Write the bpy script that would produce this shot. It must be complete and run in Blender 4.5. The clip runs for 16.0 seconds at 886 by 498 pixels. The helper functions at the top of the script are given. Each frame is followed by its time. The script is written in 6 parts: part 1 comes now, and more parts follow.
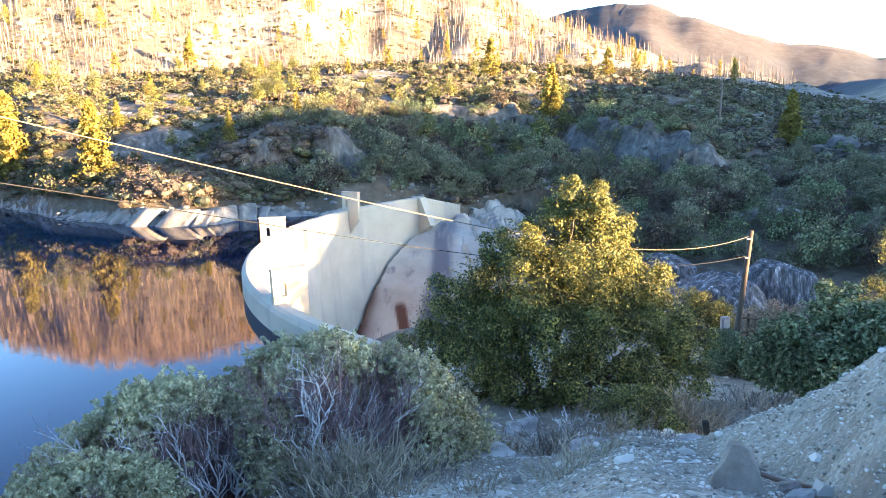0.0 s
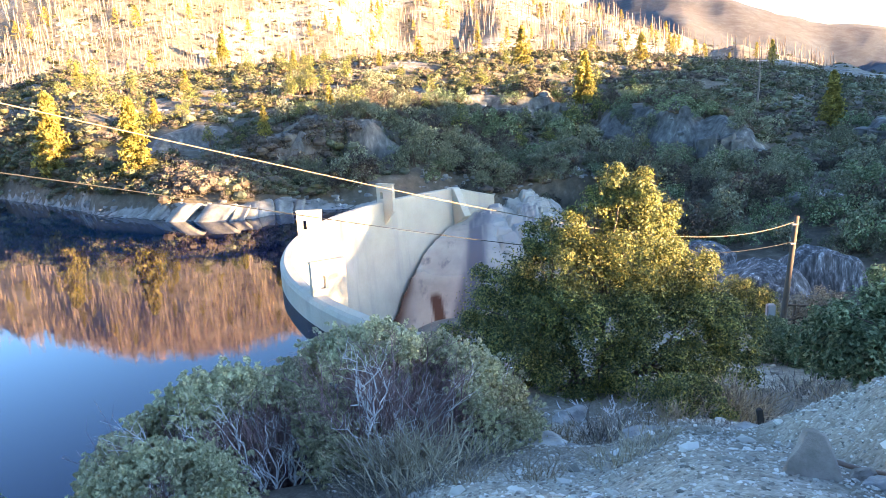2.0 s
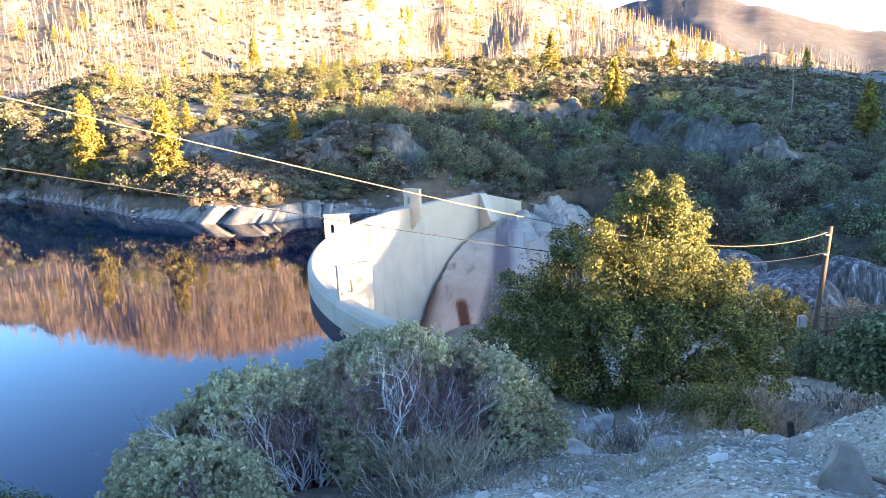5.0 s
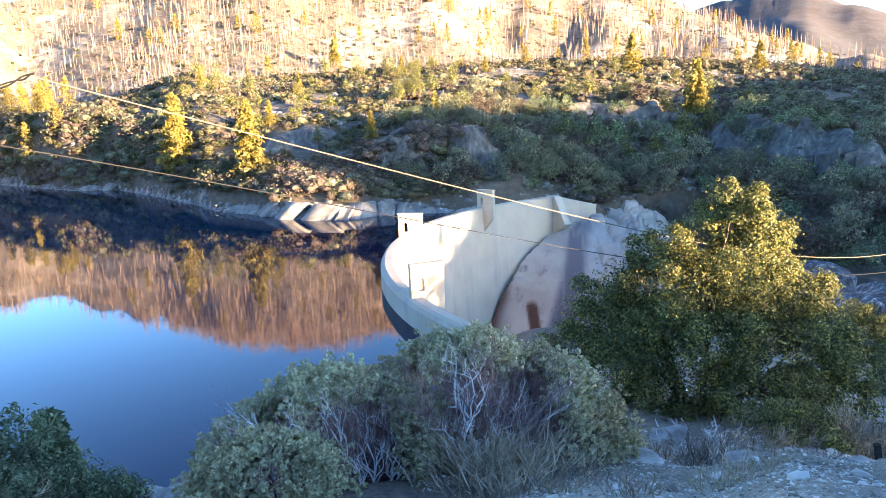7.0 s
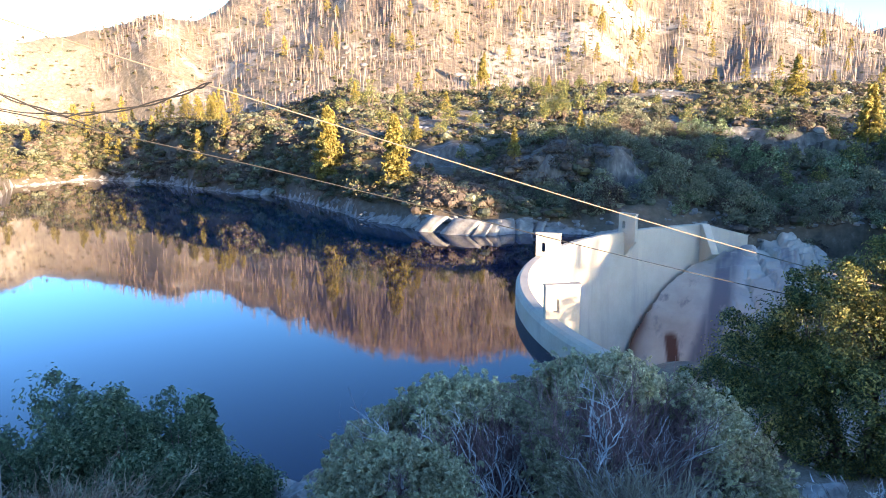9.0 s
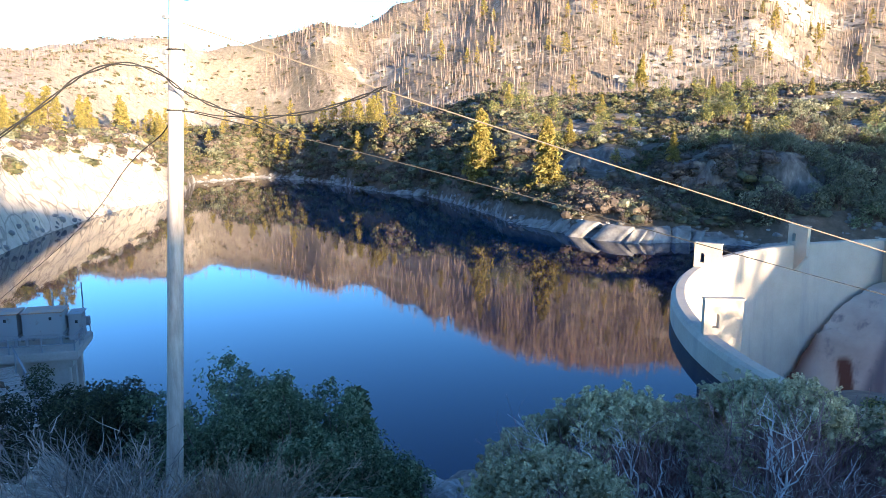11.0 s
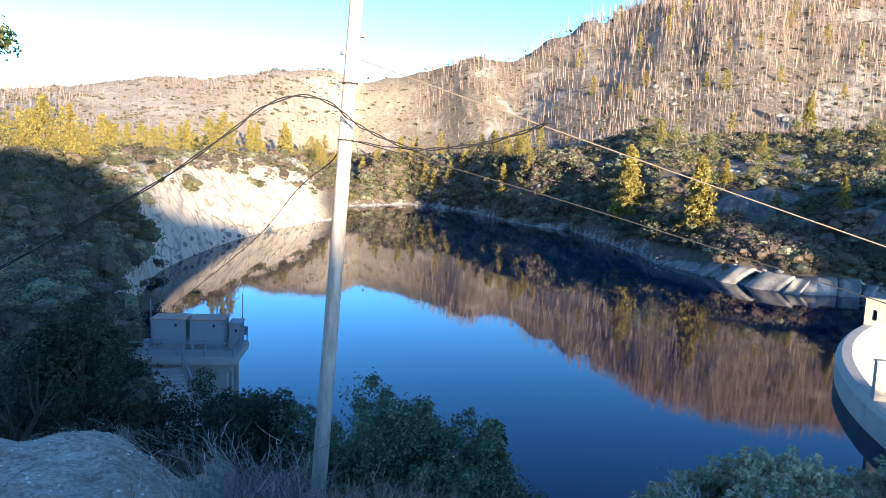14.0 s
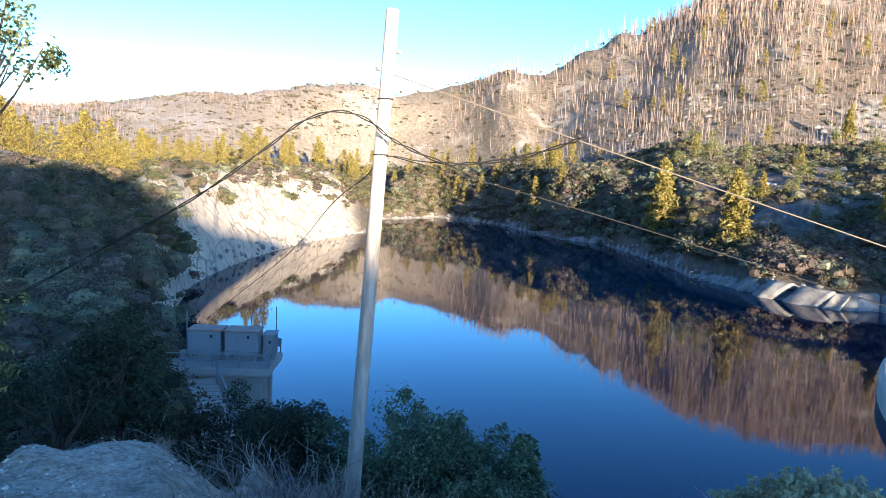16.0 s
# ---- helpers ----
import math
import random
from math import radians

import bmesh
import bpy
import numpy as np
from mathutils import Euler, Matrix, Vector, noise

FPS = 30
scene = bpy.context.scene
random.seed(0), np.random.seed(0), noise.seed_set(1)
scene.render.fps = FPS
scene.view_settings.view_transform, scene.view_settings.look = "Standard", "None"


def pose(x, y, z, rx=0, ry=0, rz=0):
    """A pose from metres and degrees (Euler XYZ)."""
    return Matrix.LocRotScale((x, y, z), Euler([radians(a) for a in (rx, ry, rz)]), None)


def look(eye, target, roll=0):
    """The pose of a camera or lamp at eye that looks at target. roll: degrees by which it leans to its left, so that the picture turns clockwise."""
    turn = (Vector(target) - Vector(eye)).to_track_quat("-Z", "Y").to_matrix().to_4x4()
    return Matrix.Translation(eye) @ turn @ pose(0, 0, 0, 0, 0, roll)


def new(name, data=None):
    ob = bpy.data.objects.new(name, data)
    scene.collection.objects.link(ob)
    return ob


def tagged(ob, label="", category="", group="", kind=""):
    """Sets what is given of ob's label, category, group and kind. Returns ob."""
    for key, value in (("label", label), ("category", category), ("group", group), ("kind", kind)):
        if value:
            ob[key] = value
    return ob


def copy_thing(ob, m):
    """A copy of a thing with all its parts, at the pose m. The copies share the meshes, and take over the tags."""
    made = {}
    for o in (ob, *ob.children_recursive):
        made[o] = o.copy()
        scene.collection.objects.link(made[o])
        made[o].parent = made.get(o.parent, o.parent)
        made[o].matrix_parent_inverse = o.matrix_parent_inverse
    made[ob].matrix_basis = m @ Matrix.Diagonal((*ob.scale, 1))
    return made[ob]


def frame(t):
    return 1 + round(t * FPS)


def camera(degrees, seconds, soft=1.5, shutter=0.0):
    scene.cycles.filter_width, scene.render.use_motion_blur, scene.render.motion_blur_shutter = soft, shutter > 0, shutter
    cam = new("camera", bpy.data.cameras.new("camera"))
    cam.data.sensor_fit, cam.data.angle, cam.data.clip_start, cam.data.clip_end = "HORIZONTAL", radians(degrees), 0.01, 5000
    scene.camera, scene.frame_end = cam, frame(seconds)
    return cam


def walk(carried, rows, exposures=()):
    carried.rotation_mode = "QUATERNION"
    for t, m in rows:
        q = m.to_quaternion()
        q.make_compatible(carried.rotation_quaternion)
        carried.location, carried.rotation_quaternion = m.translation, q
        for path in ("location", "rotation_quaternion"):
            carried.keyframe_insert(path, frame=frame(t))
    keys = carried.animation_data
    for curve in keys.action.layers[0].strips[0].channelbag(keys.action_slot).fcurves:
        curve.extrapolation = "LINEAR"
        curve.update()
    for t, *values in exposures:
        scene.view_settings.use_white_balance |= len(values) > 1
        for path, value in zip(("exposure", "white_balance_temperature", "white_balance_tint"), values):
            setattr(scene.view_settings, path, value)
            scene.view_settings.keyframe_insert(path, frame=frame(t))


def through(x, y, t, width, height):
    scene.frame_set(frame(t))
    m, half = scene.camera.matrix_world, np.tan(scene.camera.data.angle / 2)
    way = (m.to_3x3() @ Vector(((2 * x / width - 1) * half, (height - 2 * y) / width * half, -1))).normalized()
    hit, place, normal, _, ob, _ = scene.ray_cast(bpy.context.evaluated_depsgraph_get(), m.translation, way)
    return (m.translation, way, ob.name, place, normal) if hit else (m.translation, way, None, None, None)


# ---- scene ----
cam = camera(63.63, 16.0, soft=0.85)
# seconds, eye, heading to the left of north, pitch, lean
ROWS = [
    (0, -0.007, 0.001, 11.986, -0.000, -11.456, -1.449),
    (0.5, -0.163, 0.013, 11.975, 1.705, -12.441, -3.790),
    (1, -0.230, -0.025, 11.987, -0.930, -13.799, -4.326),
    (1.5, -0.272, -0.040, 11.988, 0.876, -12.891, -2.125),
    (2, -0.265, -0.039, 11.993, 2.676, -12.101, -2.803),
    (2.5, -0.276, -0.043, 11.982, 3.788, -12.001, -2.682),
    (3, -0.291, -0.052, 11.984, 4.126, -11.916, -2.760),
    (5.5, -0.297, -0.078, 12.003, 4.986, -11.548, -2.377),
    (6, -0.319, -0.080, 12.001, 5.842, -11.632, -2.295),
    (6.5, -0.342, -0.124, 12.018, 8.420, -11.578, -1.433),
    (7, -0.342, -0.184, 12.040, 10.600, -11.321, -1.823),
    (7.5, -0.403, -0.070, 12.000, 13.400, -10.970, -1.058),
    (8, -0.422, -0.030, 12.004, 16.021, -10.554, -0.647),
    (8.5, -0.452, -0.063, 11.995, 18.636, -10.016, -0.250),
    (9, -0.478, -0.070, 12.003, 21.574, -9.725, -0.082),
    (11.5, -0.843, -0.046, 12.022, 36.687, -9.265, 1.176),
    (12, -0.885, -0.098, 12.028, 39.953, -8.737, 2.166),
    (12.5, -0.907, -0.160, 12.045, 42.342, -7.907, 1.867),
    (13, -0.933, -0.179, 12.055, 43.542, -7.406, 2.491),
    (13.5, -0.920, -0.190, 12.063, 43.556, -7.089, 2.573),
    (14, -0.942, -0.176, 12.057, 44.708, -7.236, 2.273),
    (14.5, -0.947, -0.180, 12.055, 45.142, -7.069, 2.130),
    (15, -0.932, -0.193, 12.059, 45.500, -7.115, 1.630),
    (15.5, -0.954, -0.208, 12.063, 46.451, -6.761, 1.770),
    (16, -0.955, -0.231, 12.079, 47.262, -6.300, 2.177),
]


def eye_pose(x, y, z, heading, pitch, lean):
    a, b = radians(heading), radians(pitch)
    way = Vector((-math.sin(a) * math.cos(b), math.cos(a) * math.cos(b), math.sin(b)))
    return look((x, y, z), Vector((x, y, z)) + way, lean)


EXPOSURES = [(0.0, 3.78, 7500, 16), (3.0, 3.74, 7350, 16), (7.0, 3.5, 6800, 16), (9.0, 3.0, 6050, 14), (11.5, 2.54, 5550, 10), (16.0, 2.28, 5250, 8)]
walk(cam, [(row[0], eye_pose(*row[1:])) for row in ROWS], EXPOSURES)

# ---- daylight: a low winter sun behind the overlook, clear sky ----
SUN_AZ = 247.0  # where the sun stands, degrees to the left of the view north
SUN_EL = 5.0
world = bpy.data.worlds.new("world")
scene.world = world
world.use_nodes = True
sky = world.node_tree.nodes.new("ShaderNodeTexSky")
sky.sky_type, sky.sun_disc = "NISHITA", False
sky.sun_elevation, sky.sun_rotation = radians(SUN_EL), radians(-SUN_AZ)
sky.altitude, sky.air_density, sky.dust_density, sky.ozone_density = 1500, 1.0, 0.8, 1.9
background = world.node_tree.nodes["Background"]
background.inputs["Strength"].default_value = 0.095
# clear dry air: the high sky deepens against the bright horizon
deepen = world.node_tree.nodes.new("ShaderNodeMix")
deepen.data_type, deepen.blend_type, deepen.clamp_factor = "RGBA", "MULTIPLY", False
deepen.inputs[0].default_value = 0.6
lift_sky = world.node_tree.nodes.new("ShaderNodeVectorMath")
lift_sky.operation = "SCALE"
lift_sky.inputs["Scale"].default_value = 0.85
world.node_tree.links.new(sky.outputs[0], lift_sky.inputs[0])
world.node_tree.links.new(sky.outputs[0], deepen.inputs[6])
world.node_tree.links.new(lift_sky.outputs[0], deepen.inputs[7])
world.node_tree.links.new(deepen.outputs[2], background.inputs["Color"])
sun_data = bpy.data.lights.new("sun", "SUN")
sun_data.energy, sun_data.angle, sun_data.color = 5.7, radians(0.53), (1.0, 0.71, 0.42)
sun = new("sun", sun_data)
sun_way = Vector((-math.sin(radians(SUN_AZ)) * math.cos(radians(SUN_EL)), math.cos(radians(SUN_AZ)) * math.cos(radians(SUN_EL)), math.sin(radians(SUN_EL))))
sun.matrix_world = look(sun_way * 300, (0, 0, 0))

# ---- materials ----


class Nodes:
    """A node material under construction."""

    def __init__(self, name):
        self.mat = bpy.data.materials.new(name)
        self.mat.use_nodes = True
        self.tree = self.mat.node_tree
        self.bsdf = self.tree.nodes["Principled BSDF"]
        self.out = self.tree.nodes["Material Output"]
        self.coord = self.tree.nodes.new("ShaderNodeTexCoord")

    def add(self, kind, **values):
        node = self.tree.nodes.new(kind)
        for key, value in values.items():
            node.inputs[key.replace("_", " ")].default_value = value
        return node

    def link(self, a, b):
        self.tree.links.new(a, b)

    def noise(self, scale, detail=5.0, rough=0.6, stretch=None, space="Object"):
        tex = self.add("ShaderNodeTexNoise", Scale=scale, Detail=detail, Roughness=rough)
        src = self.coord.outputs[space]
        if stretch:
            mapping = self.add("ShaderNodeMapping", Scale=stretch)
            self.link(src, mapping.inputs["Vector"])
            src = mapping.outputs[0]
        self.link(src, tex.inputs["Vector"])
        return tex.outputs["Fac"]

    def voronoi(self, scale):
        tex = self.add("ShaderNodeTexVoronoi", Scale=scale)
        self.link(self.coord.outputs["Object"], tex.inputs["Vector"])
        return tex

    def ramp(self, fac, stops):
        node = self.add("ShaderNodeValToRGB")
        e = node.color_ramp.elements
        while len(e) < len(stops):
            e.new(0.5)
        for k, (pos, col) in enumerate(stops):
            e[k].position, e[k].color = pos, (*col, 1)
        self.link(fac, node.inputs["Fac"])
        return node.outputs["Color"]

    def step(self, fac, lo, hi):
        node = self.add("ShaderNodeMapRange")
        node.inputs["From Min"].default_value, node.inputs["From Max"].default_value = lo, hi
        self.link(fac, node.inputs["Value"])
        return node.outputs[0]

    def mix(self, fac, a, b, blend="MIX"):
        node = self.tree.nodes.new("ShaderNodeMix")
        node.data_type, node.blend_type = "RGBA", blend
        for value, sock in ((fac, node.inputs[0]), (a, node.inputs[6]), (b, node.inputs[7])):
            if isinstance(value, (int, float)):
                sock.default_value = value
            elif isinstance(value, tuple):
                sock.default_value = (*value, 1)
            else:
                self.link(value, sock)
        return node.outputs[2]

    def math(self, op, a, b):
        node = self.tree.nodes.new("ShaderNodeMath")
        node.operation = op
        for value, sock in ((a, node.inputs[0]), (b, node.inputs[1])):
            if isinstance(value, (int, float)):
                sock.default_value = value
            else:
                self.link(value, sock)
        return node.outputs[0]

    def attribute(self, name):
        node = self.tree.nodes.new("ShaderNodeAttribute")
        node.attribute_name = name
        return node

    def finish(self, color, roughness=0.9, bump=None, strength=0.4, distance=0.05, metallic=0.0):
        if isinstance(color, tuple):
            self.bsdf.inputs["Base Color"].default_value = (*color, 1)
        else:
            self.link(color, self.bsdf.inputs["Base Color"])
        if isinstance(roughness, (int, float)):
            self.bsdf.inputs["Roughness"].default_value = roughness
        else:
            self.link(roughness, self.bsdf.inputs["Roughness"])
        self.bsdf.inputs["Metallic"].default_value = metallic
        if bump is not None:
            node = self.add("ShaderNodeBump", Strength=strength, Distance=distance)
            self.link(bump, node.inputs["Height"])
            self.link(node.outputs[0], self.bsdf.inputs["Normal"])
        return self.mat


def leaf_material(name, dark, mid, light, patch=0.25, through=0.25, gloss=0.55, sere=None):
    n = Nodes(name)
    geo = n.tree.nodes.new("ShaderNodeNewGeometry")
    leafy = n.ramp(geo.outputs["Random Per Island"], [(0.0, dark), (0.55, mid), (1.0, light)])
    tone = n.ramp(n.noise(patch, 3), [(0.3, (0.62, 0.62, 0.6)), (0.7, (1.25, 1.2, 1.1))])
    color = n.mix(1.0, leafy, tone, "MULTIPLY")
    if sere:
        # some plants are dry and brown
        color = n.mix(n.step(n.noise(patch * 2.3, 2), 0.5, 0.58), color, sere)
    n.finish(color, gloss)
    n.bsdf.inputs["Specular IOR Level"].default_value = 0.3
    trans = n.add("ShaderNodeBsdfTranslucent")
    n.link(color, trans.inputs["Color"])
    both = n.add("ShaderNodeMixShader")
    both.inputs[0].default_value = through
    n.link(n.bsdf.outputs[0], both.inputs[1])
    n.link(trans.outputs[0], both.inputs[2])
    n.link(both.outputs[0], n.out.inputs["Surface"])
    return n.mat


def bark_material(name, a, b, scale=12.0):
    n = Nodes(name)
    grain = n.noise(scale, 6, 0.65, (1, 1, 0.18))
    return n.finish(n.ramp(grain, [(0.3, a), (0.7, b)]), 0.85, grain, 0.6, 0.02)


def ground_material():
    n = Nodes("ground")
    cover = n.attribute("cover")
    split = n.tree.nodes.new("ShaderNodeSeparateColor")
    n.link(cover.outputs["Color"], split.inputs[0])
    rock, gravel, burnt = split.outputs[0], split.outputs[1], split.outputs[2]
    big, small, fine = n.noise(0.06, 6), n.noise(0.9, 7, 0.65), n.noise(5.0, 8, 0.8)
    soil = n.ramp(small, [(0.25, (0.04, 0.033, 0.024)), (0.55, (0.1, 0.08, 0.056)), (0.8, (0.19, 0.165, 0.13))])
    streak = n.noise(0.35, 6, 0.6, (1, 1, 0.25))
    granite = n.ramp(streak, [(0.3, (0.07, 0.068, 0.066)), (0.45, (0.2, 0.19, 0.18)), (0.7, (0.34, 0.325, 0.3))])
    joints = n.voronoi(0.3)
    bend = n.add("ShaderNodeMapping", Scale=(0.5, 1.6, 1.0), Rotation=(0.0, 0.3, 0.6))
    warp = n.tree.nodes.new("ShaderNodeVectorMath")
    wobble = n.add("ShaderNodeTexNoise", Scale=0.35, Detail=4.0)
    n.link(n.coord.outputs["Object"], wobble.inputs["Vector"])
    n.link(n.coord.outputs["Object"], warp.inputs[0])
    spread = n.tree.nodes.new("ShaderNodeVectorMath")
    spread.operation = "SCALE"
    spread.inputs["Scale"].default_value = 3.0
    n.link(wobble.outputs["Color"], spread.inputs[0])
    n.link(spread.outputs[0], warp.inputs[1])
    n.link(warp.outputs[0], bend.inputs["Vector"])
    n.link(bend.outputs[0], joints.inputs["Vector"])
    joints.feature = "DISTANCE_TO_EDGE"
    granite = n.mix(n.math("MULTIPLY", n.step(joints.outputs["Distance"], 0.075, 0.01), n.step(n.noise(0.3, 3), 0.36, 0.5)), granite, (0.06, 0.056, 0.052))
    stones = n.ramp(fine, [(0.32, (0.17, 0.145, 0.11)), (0.5, (0.42, 0.38, 0.315)), (0.68, (0.66, 0.62, 0.54))])
    cells = n.voronoi(11.0)
    pebbles = n.voronoi(34.0)
    stones = n.mix(0.5, stones, n.ramp(cells.outputs["Color"], [(0.2, (0.16, 0.135, 0.105)), (0.5, (0.4, 0.36, 0.3)), (0.85, (0.68, 0.64, 0.57))]))
    stones = n.mix(0.4, stones, n.ramp(pebbles.outputs["Color"], [(0.2, (0.12, 0.1, 0.08)), (0.6, (0.4, 0.365, 0.31)), (0.9, (0.72, 0.69, 0.62))]))
    grit = n.ramp(small, [(0.3, (0.7, 0.66, 0.6)), (0.7, (1.15, 1.12, 1.08))])
    stones = n.mix(1.0, stones, grit, "MULTIPLY")
    slope = n.ramp(small, [(0.3, (0.055, 0.045, 0.034)), (0.5, (0.125, 0.1, 0.077)), (0.72, (0.225, 0.19, 0.158))])
    slope = n.mix(n.step(big, 0.56, 0.7), slope, (0.25, 0.22, 0.19))
    slope = n.mix(n.math("MULTIPLY", n.step(n.noise(0.11, 6), 0.47, 0.58), 0.45), slope, (0.085, 0.078, 0.05))
    color = n.mix(burnt, soil, slope)
    weathered = n.ramp(n.noise(1.1, 6, 0.65, (1, 1, 0.3)), [(0.3, (0.03, 0.029, 0.028)), (0.47, (0.085, 0.081, 0.076)), (0.6, (0.14, 0.134, 0.126)), (0.72, (0.28, 0.27, 0.255))])
    outcrop = n.math("MULTIPLY", n.step(n.noise(0.03, 6, 0.62), 0.53, 0.6), n.step(n.noise(0.5, 5, 0.65), 0.36, 0.5))
    color = n.mix(n.math("MULTIPLY", outcrop, burnt), color, n.ramp(n.noise(0.25, 6, 0.7), [(0.3, (0.12, 0.112, 0.1)), (0.55, (0.27, 0.25, 0.22)), (0.75, (0.38, 0.355, 0.32))]))
    granite = n.mix(n.attribute("dark_cliff").outputs["Fac"], granite, weathered)
    color = n.mix(n.step(n.math("ADD", rock, n.math("MULTIPLY", n.math("SUBTRACT", small, 0.5), 0.9)), 0.42, 0.6), color, granite)
    color = n.mix(gravel, color, stones)
    bleached = n.ramp(n.noise(0.8, 7, 0.65, (1, 1, 0.5)), [(0.3, (0.27, 0.225, 0.17)), (0.46, (0.52, 0.445, 0.34)), (0.7, (0.65, 0.565, 0.44))])
    bleached = n.mix(n.math("MULTIPLY", n.step(joints.outputs["Distance"], 0.06, 0.015), 0.7), bleached, (0.12, 0.1, 0.085))
    # pale slab granite, and faintly the far left hill, paled to imitate haze
    color = n.mix(n.attribute("bleach_haze").outputs["Fac"], color, bleached)
    # far range: forest tones with the blue-grey of distance haze put into the colour
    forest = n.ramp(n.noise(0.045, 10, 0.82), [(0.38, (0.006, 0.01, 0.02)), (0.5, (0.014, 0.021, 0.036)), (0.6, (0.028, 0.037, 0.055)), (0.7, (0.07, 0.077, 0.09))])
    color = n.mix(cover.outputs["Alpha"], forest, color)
    relief = n.math("ADD", n.math("MULTIPLY", small, 1.0), n.math("MULTIPLY", fine, 0.12))
    relief = n.math("SUBTRACT", relief, n.math("MULTIPLY", n.math("MULTIPLY", cells.outputs["Distance"], 0.22), gravel))
    return n.finish(color, 0.92, relief, 0.6, 0.25)


def concrete_material(name="weathered_concrete", low=(0.36, 0.302, 0.215), high=(0.48, 0.415, 0.315)):
    n = Nodes(name)
    big, streak, fine = n.noise(0.35, 5), n.noise(0.8, 6, 0.6, (1, 1, 0.12)), n.noise(9.0, 5, 0.7)
    color = n.ramp(big, [(0.3, low), (0.7, high)])
    color = n.mix(n.step(streak, 0.52, 0.78), color, (0.27, 0.245, 0.21))
    color = n.mix(0.25, color, n.ramp(fine, [(0.3, (0.3, 0.29, 0.26)), (0.7, (0.52, 0.5, 0.46))]))
    return n.finish(color, 0.9, fine, 0.35, 0.02)


def water_material():
    n = Nodes("lake_water")
    ripple = n.noise(0.6, 3, 0.5, (1, 1, 1))
    mat = n.finish((0.0, 0.007, 0.032), 0.035, ripple, 0.02, 0.05)
    n.bsdf.inputs["IOR"].default_value = 1.24
    return mat


def steel_material(name, base, rust, amount=0.55):
    n = Nodes(name)
    patch, fine = n.noise(2.2, 6, 0.65), n.noise(25, 4)
    color = n.mix(n.step(patch, amount, amount + 0.12), base, rust)
    return n.finish(color, 0.65, fine, 0.2, 0.01)


GROUND, CONCRETE, WATER = ground_material(), concrete_material(), water_material()
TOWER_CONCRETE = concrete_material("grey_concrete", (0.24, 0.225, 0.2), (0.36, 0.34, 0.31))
STEEL = steel_material("grey_paint", (0.19, 0.205, 0.22), (0.15, 0.11, 0.085), 0.6)
ROOF_RUST = steel_material("rusty_sheet", (0.2, 0.13, 0.1), (0.3, 0.15, 0.08), 0.48)
CHAPARRAL = leaf_material("chaparral_leaves", (0.035, 0.043, 0.023), (0.072, 0.077, 0.038), (0.135, 0.125, 0.056), 0.22, 0.25, 0.65, (0.12, 0.092, 0.064))
OAK_LEAF = leaf_material("oak_leaves", (0.045, 0.06, 0.026), (0.12, 0.145, 0.055), (0.38, 0.345, 0.11), 0.7, 0.34, 0.45)
MANZANITA_LEAF = leaf_material("manzanita_leaves", (0.29, 0.285, 0.18), (0.46, 0.45, 0.29), (0.62, 0.59, 0.4), 1.1, 0.25)
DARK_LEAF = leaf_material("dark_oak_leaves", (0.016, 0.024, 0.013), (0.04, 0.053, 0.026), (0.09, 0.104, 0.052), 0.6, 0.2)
PINE_NEEDLE = leaf_material("pine_needles", (0.13, 0.125, 0.034), (0.26, 0.225, 0.06), (0.42, 0.34, 0.095), 0.4, 0.38)
SHRUB_LEAF = leaf_material("shrub_leaves", (0.06, 0.088, 0.046), (0.14, 0.195, 0.105), (0.32, 0.38, 0.24), 1.1)
DRY_BRUSH = leaf_material("dry_brush", (0.17, 0.13, 0.095), (0.28, 0.22, 0.165), (0.42, 0.35, 0.26), 0.8, 0.15, 0.8)
SAGE = leaf_material("buckbrush_leaves", (0.08, 0.09, 0.062), (0.14, 0.15, 0.1), (0.215, 0.215, 0.145), 0.3, 0.2, 0.65)
GREY_OAK = leaf_material("grey_oak_leaves", (0.1, 0.114, 0.078), (0.19, 0.205, 0.145), (0.31, 0.32, 0.23), 0.35, 0.25, 0.6)
SCRUB = leaf_material("bare_scrub", (0.05, 0.041, 0.036), (0.088, 0.071, 0.062), (0.145, 0.118, 0.1), 0.3, 0.15, 0.8)
BARK = bark_material("brown_bark", (0.05, 0.036, 0.026), (0.14, 0.1, 0.07))
BURNT = bark_material("burnt_trunk", (0.085, 0.066, 0.057), (0.25, 0.195, 0.166), 3.0)
DEAD_WOOD = bark_material("silver_dead_wood", (0.42, 0.4, 0.39), (0.75, 0.73, 0.71), 20)
RED_BARK = bark_material("dark_red_bark", (0.17, 0.095, 0.095), (0.34, 0.22, 0.215), 20)
POLE_WOOD = bark_material("pole_wood", (0.24, 0.2, 0.165), (0.5, 0.44, 0.375), 9)
CREOSOTE = bark_material("creosoted_wood", (0.035, 0.026, 0.02), (0.085, 0.06, 0.042), 9)
CABLE = Nodes("black_cable").finish((0.012, 0.012, 0.012), 0.85)
WIRE = Nodes("aluminium_wire").finish((0.12, 0.1, 0.075), 0.7, metallic=0.1)


def rock_material(name, lo, mid, hi, scale=1.6):
    n = Nodes(name)
    big, fine = n.noise(scale, 6, 0.62), n.noise(scale * 14, 4, 0.7)
    color = n.ramp(big, [(0.3, lo), (0.5, mid), (0.72, hi)])
    return n.finish(color, 0.92, n.math("ADD", big, n.math("MULTIPLY", fine, 0.3)), 0.5, 0.08)


